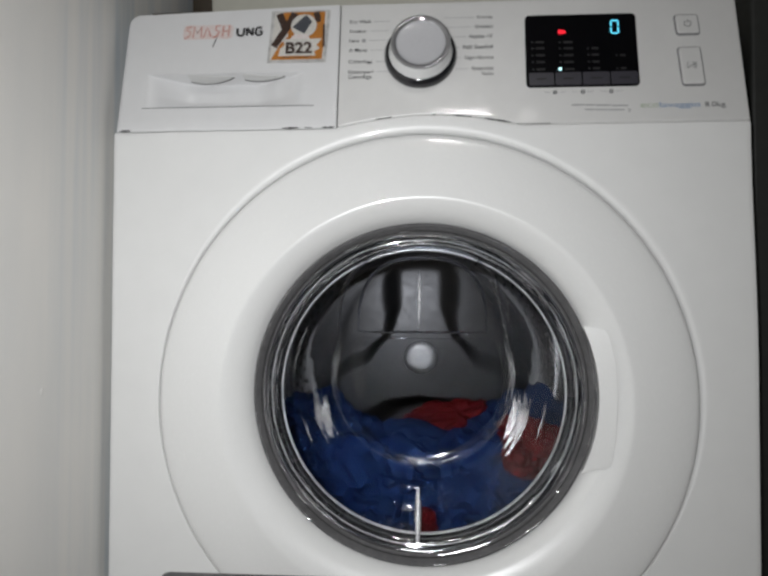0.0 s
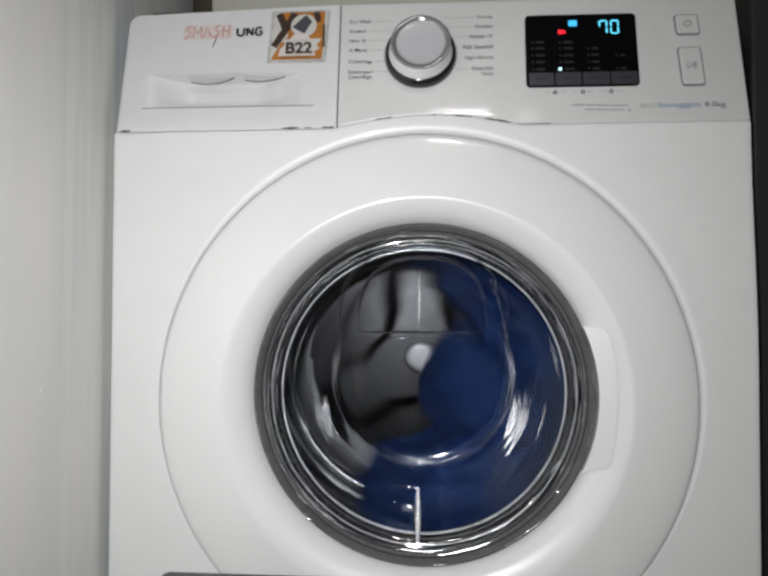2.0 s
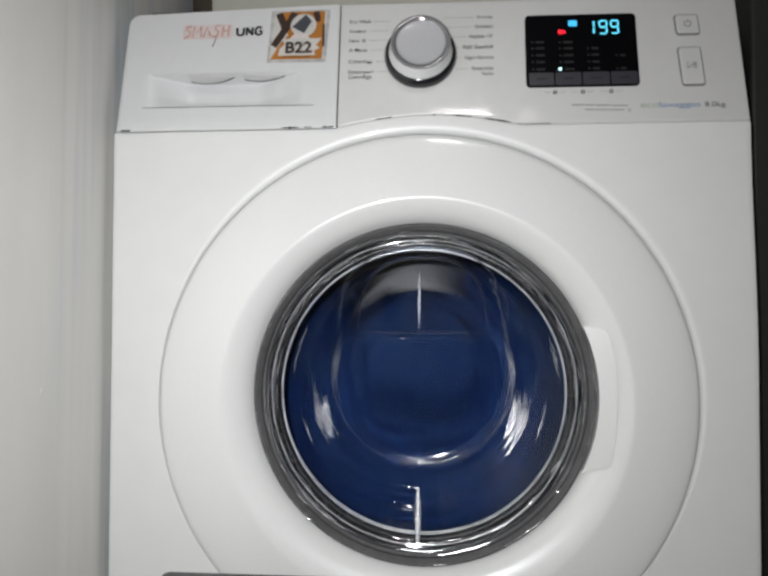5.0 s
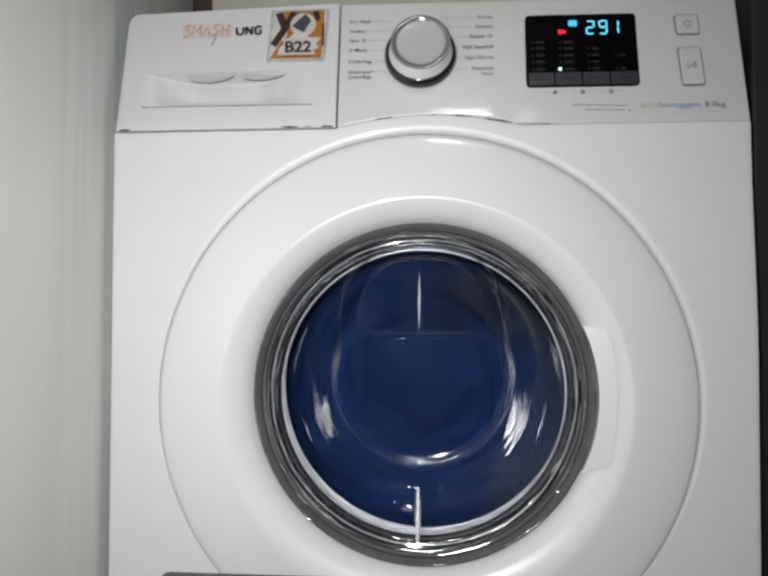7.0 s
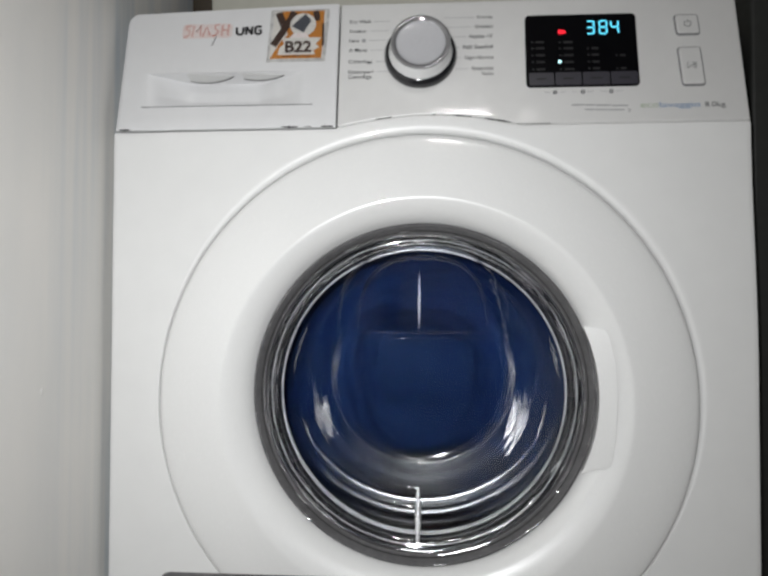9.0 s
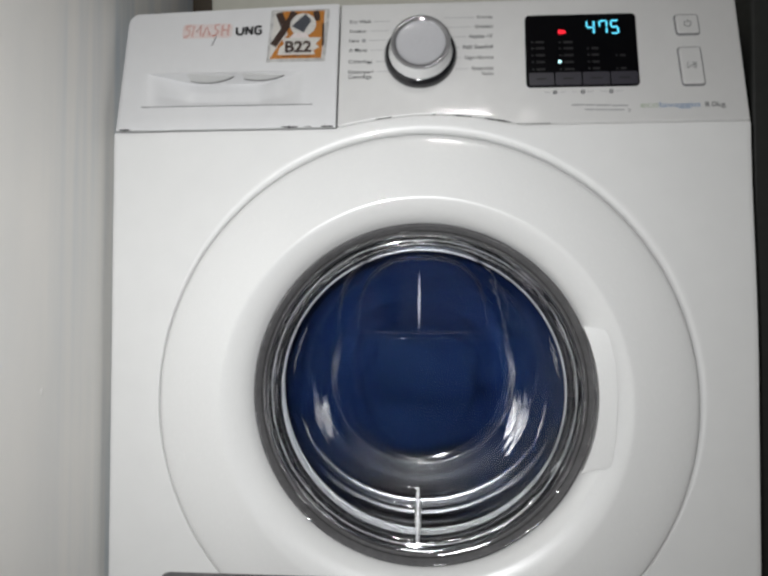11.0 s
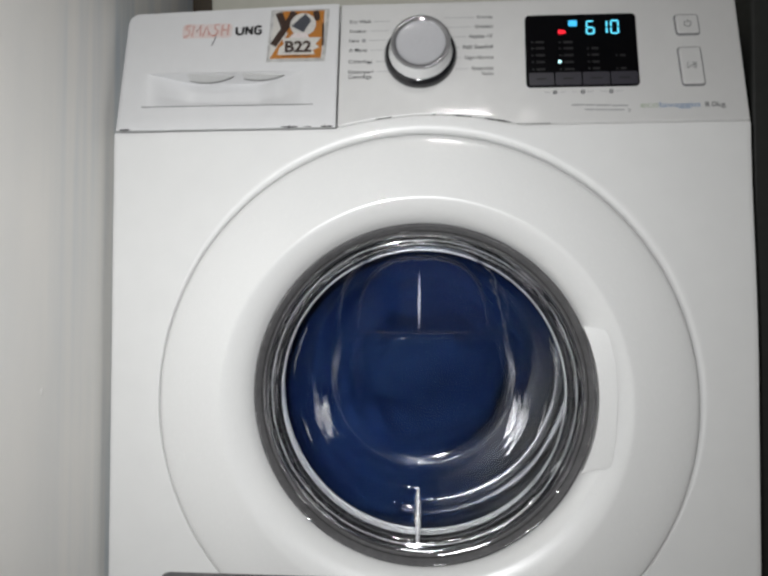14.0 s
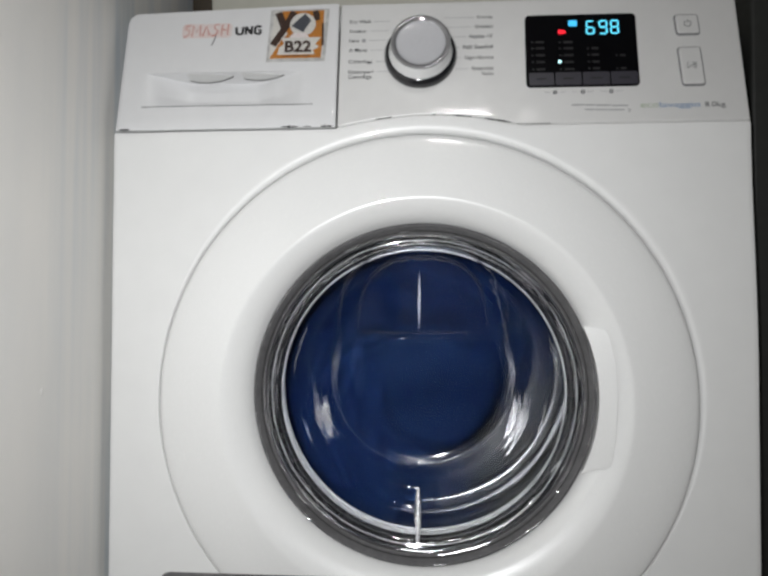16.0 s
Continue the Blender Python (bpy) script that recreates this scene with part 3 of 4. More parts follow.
def drawer_print(dr):
    """Marker scrawl, black bars and a stamp-like sticker on the drawer front."""
    h = 0.0006
    part("marker_smear", plate(rounded(-0.2385, up(0.8315), -0.1880, up(0.8470), 0.004), PANEL, 0.0003, 0.0, 0), SMEAR, dr, "faint red smear of marker")
    z = lambda v: up(v)
    scrawl = (
        [(-0.2300, 0.8450), (-0.2345, 0.8448), (-0.2350, 0.8410), (-0.2310, 0.8392), (-0.2318, 0.8350), (-0.2372, 0.8318)],
        [(-0.2285, 0.8330), (-0.2272, 0.8452), (-0.2240, 0.8380), (-0.2205, 0.8455), (-0.2200, 0.8335)],
        [(-0.2178, 0.8330), (-0.2140, 0.8440), (-0.2105, 0.8340)],
        [(-0.2010, 0.8462), (-0.2058, 0.8452), (-0.2055, 0.8412), (-0.2020, 0.8390), (-0.2040, 0.8345), (-0.2085, 0.8330)],
        [(-0.1985, 0.8335), (-0.1980, 0.8455)], [(-0.1990, 0.8395), (-0.1925, 0.8397)], [(-0.1925, 0.8335), (-0.1920, 0.8460)])
    for line in scrawl:
        part("marker_stroke", stroke([(x, z(v)) for x, v in line], 0.0018, PANEL, h), PENCIL_RED, dr, "scrawled red marker stroke")
    part("marker_stroke", stroke([(-0.2040, z(0.8330)), (-0.2060, z(0.8270)), (-0.2075, z(0.8225))], 0.0009, PANEL, h), INK, dr, "dark pen stroke")
    # three black capital-high shapes: a cup, a slanted bar pair and a hook
    for pts in ([(-0.1838, 0.8432), (-0.1834, 0.8350), (-0.1815, 0.8334), (-0.1785, 0.8334), (-0.1772, 0.8350), (-0.1768, 0.8432)],
                [(-0.1738, 0.8332), (-0.1738, 0.8436)], [(-0.1740, 0.8434), (-0.1680, 0.8334)], [(-0.1682, 0.8332), (-0.1682, 0.8436)],
                [(-0.1590, 0.8422), (-0.1605, 0.8436), (-0.1632, 0.8436), (-0.1648, 0.8420), (-0.1648, 0.8352), (-0.1632, 0.8336), (-0.1605, 0.8336), (-0.1592, 0.8352), (-0.1592, 0.8384), (-0.1618, 0.8384)]):
        part("black_mark", stroke([(x, z(0.8384 + (v - 0.8384) * 0.82)) for x, v in pts], 0.0025, PANEL, h), INK_BLACK, dr, "bold black printed mark")
    # sticker with a perforated stamp edge
    outline = []
    corners = [(-0.1521, z(0.8035)), (-0.0940, z(0.8033)), (-0.0909, z(0.8607)), (-0.1500, z(0.8604))]
    for i in range(4):
        a, b = Vector(corners[i]), Vector(corners[(i + 1) % 4])
        nrm = Vector((-(b - a).y, (b - a).x)).normalized()
        for k in range(36):
            p = a.lerp(b, k / 36) + nrm * (0.0005 if k % 2 else 0.0)
            outline.append((p.x, p.y))
    part("sticker", plate(outline, PANEL, 0.0006, 0.0, 0), STICKER_EDGE, dr, "stamp-edged orange and white sticker")
    q = lambda u, v: (-0.1478 + 0.0525 * u + 0.0016 * v - 0.0018 * (1 - v), z(0.8068) + 0.0525 * v)
    part("sticker_ground", plate([q(0, 0), q(1, 0), q(1, 1), q(0, 1)], PANEL, 0.0009, 0.0006, 0), STICKER_WHITE, dr)
    part("sticker_orange", plate([q(0.02, 0), q(0.98, 0), q(0.98, 0.3), q(0.95, 1), q(0.15, 1), q(0.3, 0.5), q(0.18, 0.35)], PANEL, 0.0011, 0.0009, 0), STICKER_ORANGE, dr, "orange sticker print")
    part("sticker_brown", stroke([q(0.08, 0.97), q(0.16, 0.80), q(0.24, 0.62)], 0.0072, PANEL, 0.0013), STICKER_BROWN, dr, "dark brown band")
    part("sticker_brown", stroke([q(0.38, 0.98), q(0.25, 0.65), q(0.05, 0.27)], 0.0070, PANEL, 0.0014), STICKER_BROWN, dr, "dark brown band")
    part("sticker_brown", stroke([q(0.78, 0.99), q(0.82, 0.88), q(0.83, 0.78)], 0.0060, PANEL, 0.0013), STICKER_BROWN, dr, "dark brown band")
    part("sticker_brown", stroke([q(0.955, 0.72), q(0.99, 0.25)], 0.0022, PANEL, 0.0013), STICKER_BROWN, dr, "dark brown band")
    part("sticker_disc", lathe([(0.0, 0.0016), (0.0128, 0.0016)], PANEL @ Matrix.Translation((*q(0.575, 0.70), 0)), 28), STICKER_WHITE, dr)
    part("sticker_chip", plate([q(0.36, 0.67), q(0.60, 0.53), q(0.72, 0.78), q(0.60, 0.93), q(0.50, 0.82)], PANEL, 0.0019, 0.0016, 0), STICKER_GREY, dr, "dark grey block shape")
    part("sticker_banner", plate([q(0.16, 0.07), q(0.86, 0.07), q(0.82, 0.16), q(0.93, 0.22), q(0.85, 0.28), q(0.94, 0.42), q(0.2, 0.42), q(0.26, 0.30), q(0.18, 0.22)], PANEL, 0.0017, 0.0011, 0), STICKER_WHITE, dr)
    part("sticker_smudge", plate([q(0.34, 0.42), q(0.72, 0.42), q(0.66, 0.52), q(0.42, 0.52)], PANEL, 0.0018, 0.0011, 0), SMEAR, dr)
    lettering("sticker_code", "B22", q(0.30, 0)[0], q(0, 0.11)[1], 0.0262, PANEL, 0.0020, STICKER_BROWN, dr, height=0.0128, bold=0.035)
    for a, b in ((0.24, 0.40), (0.43, 0.60), (0.63, 0.78)):
        part("small_print", stroke([q(a, 0.045), q(b, 0.045)], 0.0009, PANEL, 0.0013), STICKER_BROWN, dr)


FOOT_RISE = 0.0105


# glass bowl: depth behind the front plane at a point of the door
def bowl_depth(x, z):
    r = math.hypot(x, z)
    # the flat foot of the bowl lies a little above the door's axis
    r = math.hypot(x, z - FOOT_RISE * (1 - soft(r, 0.090, 0.122)))
    pts = ((0.0, 0.0636), (0.080, 0.0636), (0.086, 0.0626), (0.090, 0.0608), (0.0935, 0.0580), (0.097, 0.0542), (0.102, 0.0482), (0.108, 0.0418), (0.115, 0.0348), (0.125, 0.0256), (0.1345, 0.0175), (0.1395, 0.0130), (0.1415, 0.0118), (0.1435, 0.0113), (0.146, 0.0111), (0.152, 0.0113), (0.158, 0.0118))
    d = pts[-1][1]
    for (r0, d0), (r1, d1) in zip(pts, pts[1:]):
        if r <= r1:
            d = d0 + (d1 - d0) * (r - r0) / (r1 - r0)
            break
    slope = 0.0120 + 0.580 * (0.142 - z)
    k = 0.004
    h = max(0.0, k - abs(d - slope)) / k
    return min(d, slope) - h * h * k * 0.25 if r < 0.141 else d


def door(machine):
    ring = [(0.1585, -0.0200), (0.1592, -0.0165), (0.1606, -0.0110), (0.1622, -0.0075), (0.1645, -0.0035), (0.1680, 0.0012), (0.1730, 0.0050), (0.1790, 0.0084), (0.1840, 0.0106), (0.1868, 0.0115), (0.1886, 0.01185), (0.1900, 0.0119), (0.1915, 0.0118), (0.1980, 0.0113), (0.2080, 0.0102), (0.2180, 0.0090), (0.2250, 0.0080), (0.2290, 0.0073), (0.2340, 0.0064), (0.2385, 0.0055), (0.2412, 0.0047), (0.2430, 0.0037), (0.2440, 0.0020), (0.2444, 0.0), (0.2445, -0.0028), (0.2425, -0.0038), (0.2320, -0.0040)]
    bm = lathe(ring, AXIS, 160)
    for v in bm.verts:
        # the frame is wider below the glass than above it
        r = math.hypot(v.co.x, v.co.z - 0.485)
        k, wide = soft(r, 0.163, 0.195), 1 + 0.0055 * soft(r, 0.195, 0.2436) / r
        v.co.x = v.co.x * wide + RECESS[0] * k
        v.co.z = 0.485 + (v.co.z - 0.485) * wide + RECESS[1] * k
    d = part("door", bm, DOOR_WHITE, machine, "round white plastic door frame")
    part("bezel", lathe([(0.1590, -0.0105), (0.1605, -0.0045), (0.1598, -0.0022), (0.1580, -0.0012), (0.1560, -0.0022), (0.1540, -0.0060), (0.1525, -0.0075), (0.1505, -0.0085), (0.1500, -0.0150)], AXIS, 160), BEZEL, d, "dark grey glossy ring round the glass")
    beads = [(0.1540, -0.0240)]
    for c, y, q in ((0.1508, -0.0210, 0.0022), (0.1462, -0.0195, 0.0020), (0.1424, -0.0215, 0.0017)):
        beads += [(c + q * math.cos(radians(a)), y + q * math.sin(radians(a)) * 1.2) for a in range(0, 181, 20)]
    part("inner_ring", lathe(beads + [(0.1400, -0.0300)], AXIS, 160), RING_METAL, d, "dark beaded ring behind the glass rim")
    part("ring_groove", lathe([(0.1542, -0.0064), (0.1535, -0.0060), (0.1527, -0.0068)], AXIS, 160), GAP_DARK, d, "dark groove inside the grey ring")
    part("bright_ring", lathe([(0.1392, -0.0240)] + [(0.1384 + 0.0009 * math.cos(radians(a)), -0.0232 + 0.0009 * math.sin(radians(a))) for a in range(0, 181, 30)] + [(0.1374, -0.0240)], AXIS, 160), RING_PALE, d, "thin bright ring inside the glass rim")
    part("bright_ring", lathe([(0.1462, -0.0180)] + [(0.1457 + 0.0005 * math.cos(radians(a)), -0.0174 + 0.0005 * math.sin(radians(a))) for a in range(0, 181, 45)] + [(0.1452, -0.0180)], AXIS, 160), RING_PALE, d, "second thin bright ring behind the glass rim")
    # the glass bowl with its flat slanting upper facet, two shells joined at the rim
    bm = bmesh.new()
    n = 144
    radii = [0.0, 0.01, 0.02, 0.03, 0.04, 0.05, 0.06, 0.07, 0.078] + [0.082 + 0.0019 * k for k in range(32)] + [0.1425, 0.1440, 0.1455, 0.147, 0.149, 0.151, 0.153, 0.155, 0.157]
    shells = []
    for shell in (0.0, 1.0):
        rings = []
        for r in radii:
            thick = shell * (0.0055 + 0.0010 * soft(r, 0.118, 0.138))
            if r == 0.0:
                rings.append([bm.verts.new((0, bowl_depth(0, 0) + thick, 0.485))])
                continue
            line = []
            for k in range(n):
                a = 2 * math.pi * k / n
                x, z = r * math.cos(a), r * math.sin(a)
                e = 0.0005
                g = Vector((bowl_depth(x + e, z) - bowl_depth(x - e, z), bowl_depth(x, z + e) - bowl_depth(x, z - e))) / (2 * e)
                nrm = Vector((-g.x, 1.0, -g.y)).normalized() if r < 0.150 else Vector((0, 1, 0))
                p = Vector((x, bowl_depth(x, z), 0.485 + z)) + nrm * thick
                line.append(bm.verts.new(p))
            rings.append(line)
        for a, b in zip(rings, rings[1:]):
            for k in range(n):
                q = list(dict.fromkeys([a[k % len(a)], a[(k + 1) % len(a)], b[(k + 1) % len(b)], b[k % len(b)]]))
                bm.faces.new(q)
        shells.append(rings[-1])
    for k in range(n):
        bm.faces.new((shells[0][k], shells[0][(k + 1) % n], shells[1][(k + 1) % n], shells[1][k]))
    g = part("glass_bowl", bm, GLASS, d, "clear glass bowl with a flat slanting upper facet")
    g.visible_shadow = False
    # torch glints built as shapes on the bowl: short arcs round it, and strings of beads down the facet and the foot
    def run(points, width, mat=GLASS_GLINT_DROP):
        bm2 = bmesh.new()
        rings2 = []
        for i, p in enumerate(points):
            t = (points[min(i + 1, len(points) - 1)] - points[max(i - 1, 0)]).normalized()
            u = t.cross(Vector((0, 1, 0))).normalized()
            w = t.cross(u)
            q = width * (math.sin(math.pi * (i + 0.3) / (len(points) - 0.4)) ** 0.5) * (0.75 + 0.25 * math.sin(i * 2.3))
            rings2.append([bm2.verts.new(p + (u * math.cos(math.pi * c / 4) + w * math.sin(math.pi * c / 4)) * q) for c in range(8)])
        for a2, b2 in zip(rings2, rings2[1:]):
            for c in range(8):
                bm2.faces.new((a2[c], a2[(c + 1) % 8], b2[(c + 1) % 8], b2[c]))
        bm2.faces.new(rings2[0])
        bm2.faces.new(list(reversed(rings2[-1])))
        o = part("glint_or_mark", bm2, mat, d, "raised glass mark: added glint, mould edge or drop")
        o.visible_shadow = False

    rng = random.Random(4)
    # bundles of bright arcs stand in for blotches of reflected torch light
    for mid, r0, count, half in ((195, 0.1045, 15, 14), (340, 0.1010, 17, 15), (176, 0.0905, 5, 13), (6, 0.0925, 6, 14), (268, 0.0895, 3, 6), (345, 0.120, 2, 8), (197, 0.121, 2, 7), (160, 0.128, 2, 12), (15, 0.131, 3, 10)):
        for k in range(count):
            c = mid + rng.uniform(-5, 5)
            r1 = r0 + (k - count / 2) * 0.00085
            h2 = half * rng.uniform(0.45, 1.0)
            pts2 = []
            for i in range(15):
                a = radians(c - h2 + 2 * h2 * i / 14)
                r2 = r1 + 0.0004 * math.sin(i * 0.8 + k) + rng.uniform(-0.0002, 0.0002)
                x, z = r2 * math.cos(a), r2 * math.sin(a) + (FOOT_RISE if r0 < 0.095 else 0.0)
                pts2.append(Vector((x, bowl_depth(x, z) - 0.0002, 0.485 + z)))
            run(pts2, 0.0009 if r0 > 0.095 else 0.0005)
    # broken glints, laid on as thin glass arcs all round the rippled rim of the glass
    lip = ((0.1395, 0.0125), (0.1435, 0.0108), (0.1500, 0.0084), (0.1540, 0.0056), (0.1560, 0.0019), (0.1580, 0.0009), (0.1600, 0.0020))
    for k in range(190):
        r1 = rng.choice((0.1408, 0.1425, 0.1425, 0.1445, 0.1470, 0.1480, 0.1490, 0.1512, 0.1530, 0.1583)) + rng.uniform(-0.0006, 0.0006)
        depth = next(d0 + (d1 - d0) * (r1 - a0) / (a1 - a0) for (a0, d0), (a1, d1) in zip(lip, lip[1:]) if r1 <= a1)
        c, h2 = rng.uniform(0, 360), rng.choice((1.5, 2.5, 4, 7, 11)) * rng.uniform(0.7, 1.2)
        if 235 < c < 312 and k % 3:
            continue
        pts2 = []
        for i in range(13):
            a = radians(c - h2 + 2 * h2 * i / 12)
            r2 = r1 + 0.0003 * math.sin(i * 0.7 + k)
            pts2.append(Vector((r2 * math.cos(a), depth, 0.485 + r2 * math.sin(a))))
        run(pts2, rng.uniform(0.0003, 0.0008))

    def contour(points, width):
        run([Vector((x, bowl_depth(x, z) + 0.0001, 0.485 + z)) for x, z in points], width, GLASS_LINE)

    def ring_of(r, a0, a1, width):
        contour([(r * math.cos(radians(a)), FOOT_RISE + r * math.sin(radians(a))) for a in range(a0, a1, 5)], width)

    def arch(half, foot, rise, width):
        contour([(half * math.copysign(abs(math.cos(radians(a))) ** 0.75, math.cos(radians(a))), foot + rise * math.sin(radians(a)) ** 0.85) for a in range(0, 181, 4)], width)

    ring_of(0.0925, 155, 386, 0.0006)
    ring_of(0.0865, 200, 341, 0.0004)
    # highlights of the fillet round the foot, laid on as thin lines at both sides and below
    for r2, a0, a1 in ((0.0930, 152, 214), (0.0895, 160, 200), (0.0935, 326, 388), (0.0900, 340, 380), (0.0905, 238, 304), (0.0870, 250, 292)):
        fillet = []
        for k in range(25):
            a = radians(a0 + (a1 - a0) * k / 24)
            x, z = (r2 + 0.0003 * math.sin(k * 1.7)) * math.cos(a), FOOT_RISE + (r2 + 0.0003 * math.sin(k * 1.7)) * math.sin(a)
            fillet.append(Vector((x, bowl_depth(x, z) - 0.0001, 0.485 + z)))
        run(fillet, 0.00042)
    arch(0.0840, 0.050, 0.088, 0.0011)
    arch(0.0660, 0.055, 0.074, 0.0026)
    contour([(-0.066 + 0.132 * k / 20, 0.0545) for k in range(21)], 0.0018)
    contour([(-0.080 + 0.160 * k / 20, 0.0480) for k in range(21)], 0.0005)
    # drops left on the upper bowl, along the mould's outer arch, and thin glints laid on beside them
    for k in range(20):
        f = k / 19
        x, z = 0.0865 - 0.0185 * f ** 1.4 + rng.uniform(-0.0016, 0.0016), 0.046 + 0.060 * f + rng.uniform(-0.001, 0.001)
        pts2 = [Vector((x - 0.0003 * i, bowl_depth(x, z + 0.0008 * i) - 0.0003, 0.485 + z + 0.0008 * i)) for i in range(4)]
        run(pts2, rng.choice((0.0005, 0.0008, 0.0012, 0.0017)))
    for side, a0, a1, half in ((-1, 4, 30, 0.0850), (-1, 22, 62, 0.0875), (1, 6, 34, 0.0865), (1, 40, 66, 0.0845)):
        pts2 = []
        for k in range(15):
            a = radians(a0 + (a1 - a0) * k / 14)
            x, z = side * (half * math.cos(a) ** 0.75 + 0.0006 * math.sin(k * 1.3)), 0.050 + 0.088 * math.sin(a) ** 0.85
            pts2.append(Vector((x, bowl_depth(x, z) - 0.0002, 0.485 + z)))
        run(pts2, 0.0005)
    # beads in a line up the bowl's middle, above and below its foot, added as the torch's streak
    for x, z0, z1, count, size in ((-0.0030, 0.058, 0.113, 46, 0.0012), (-0.0040, -0.100, -0.143, 36, 0.0032)):
        bm2 = bmesh.new()
        for k in range(count):
            s = (k + 0.5) / count
            q = size * (0.35 + 0.65 * math.sin(math.pi * s)) * rng.uniform(0.85, 1.1)
            xx, zz = x + rng.uniform(-0.0005, 0.0005), z0 + (z1 - z0) * s
            bmesh.ops.create_icosphere(bm2, subdivisions=2, radius=q, matrix=Matrix.Translation((xx, bowl_depth(xx, zz) + q * 0.3, 0.485 + zz)))
        o = part("torch_streak", bm2, GLASS_SHEEN, d, "string of glass beads added as the torch's streak on the bowl")
        o.visible_shadow = False
    # opening grip let into the frame
    pts = []
    for k in range(17):
        a = radians(-25.0 + 48.0 * k / 16)
        pts.append((0.1602 * math.cos(a), 0.1602 * math.sin(a)))
    side = [(0.1560, 0.0620), (0.1640, 0.0595), (0.1672, 0.0540), (0.1720, 0.0300), (0.1734, 0.0), (0.1722, -0.0300), (0.1690, -0.0540), (0.1668, -0.0608), (0.1630, -0.0632), (0.1570, -0.0630)]
    bm = plate(list(side) + pts, AXIS, 0.0080, -0.012, 0.0010)
    for v in bm.verts:
        v.co.y -= (v.co.x - 0.158) * 0.22
    part("grip", bm, DOOR_WHITE, d, "flush white opening grip")
    return d


def tub(machine):
    part("gasket", lathe([(0.1680, -0.0300), (0.1640, -0.0220), (0.1590, -0.0190), (0.1575, -0.0240), (0.1575, -0.0330), (0.1600, -0.0400), (0.1600, -0.0470), (0.1590, -0.0500), (0.1585, -0.0570), (0.1588, -0.0650), (0.1610, -0.0680), (0.1700, -0.0680)], AXIS, 128), RUBBER, machine, "grey rubber door gasket")
    part("tub", lathe([(0.1700, -0.0300), (0.2600, -0.0350), (0.2680, -0.0450), (0.2680, -0.4100), (0.0, -0.4100)], AXIS, 64), GAP_DARK, machine, "dark outer tub")


def gasket_lip(machine):
    """The gasket's pale inner lip, which shakes into view behind the glass as the drum speeds up."""
    return part("gasket_lip", lathe([(0.1500, -0.0320), (0.1440, -0.0308), (0.1412, -0.0300), (0.1404, -0.0306), (0.1402, -0.0322), (0.1412, -0.0332), (0.1500, -0.0345)], AXIS, 128, True), LIP_PALE, machine, "pale grey inner lip of the gasket")


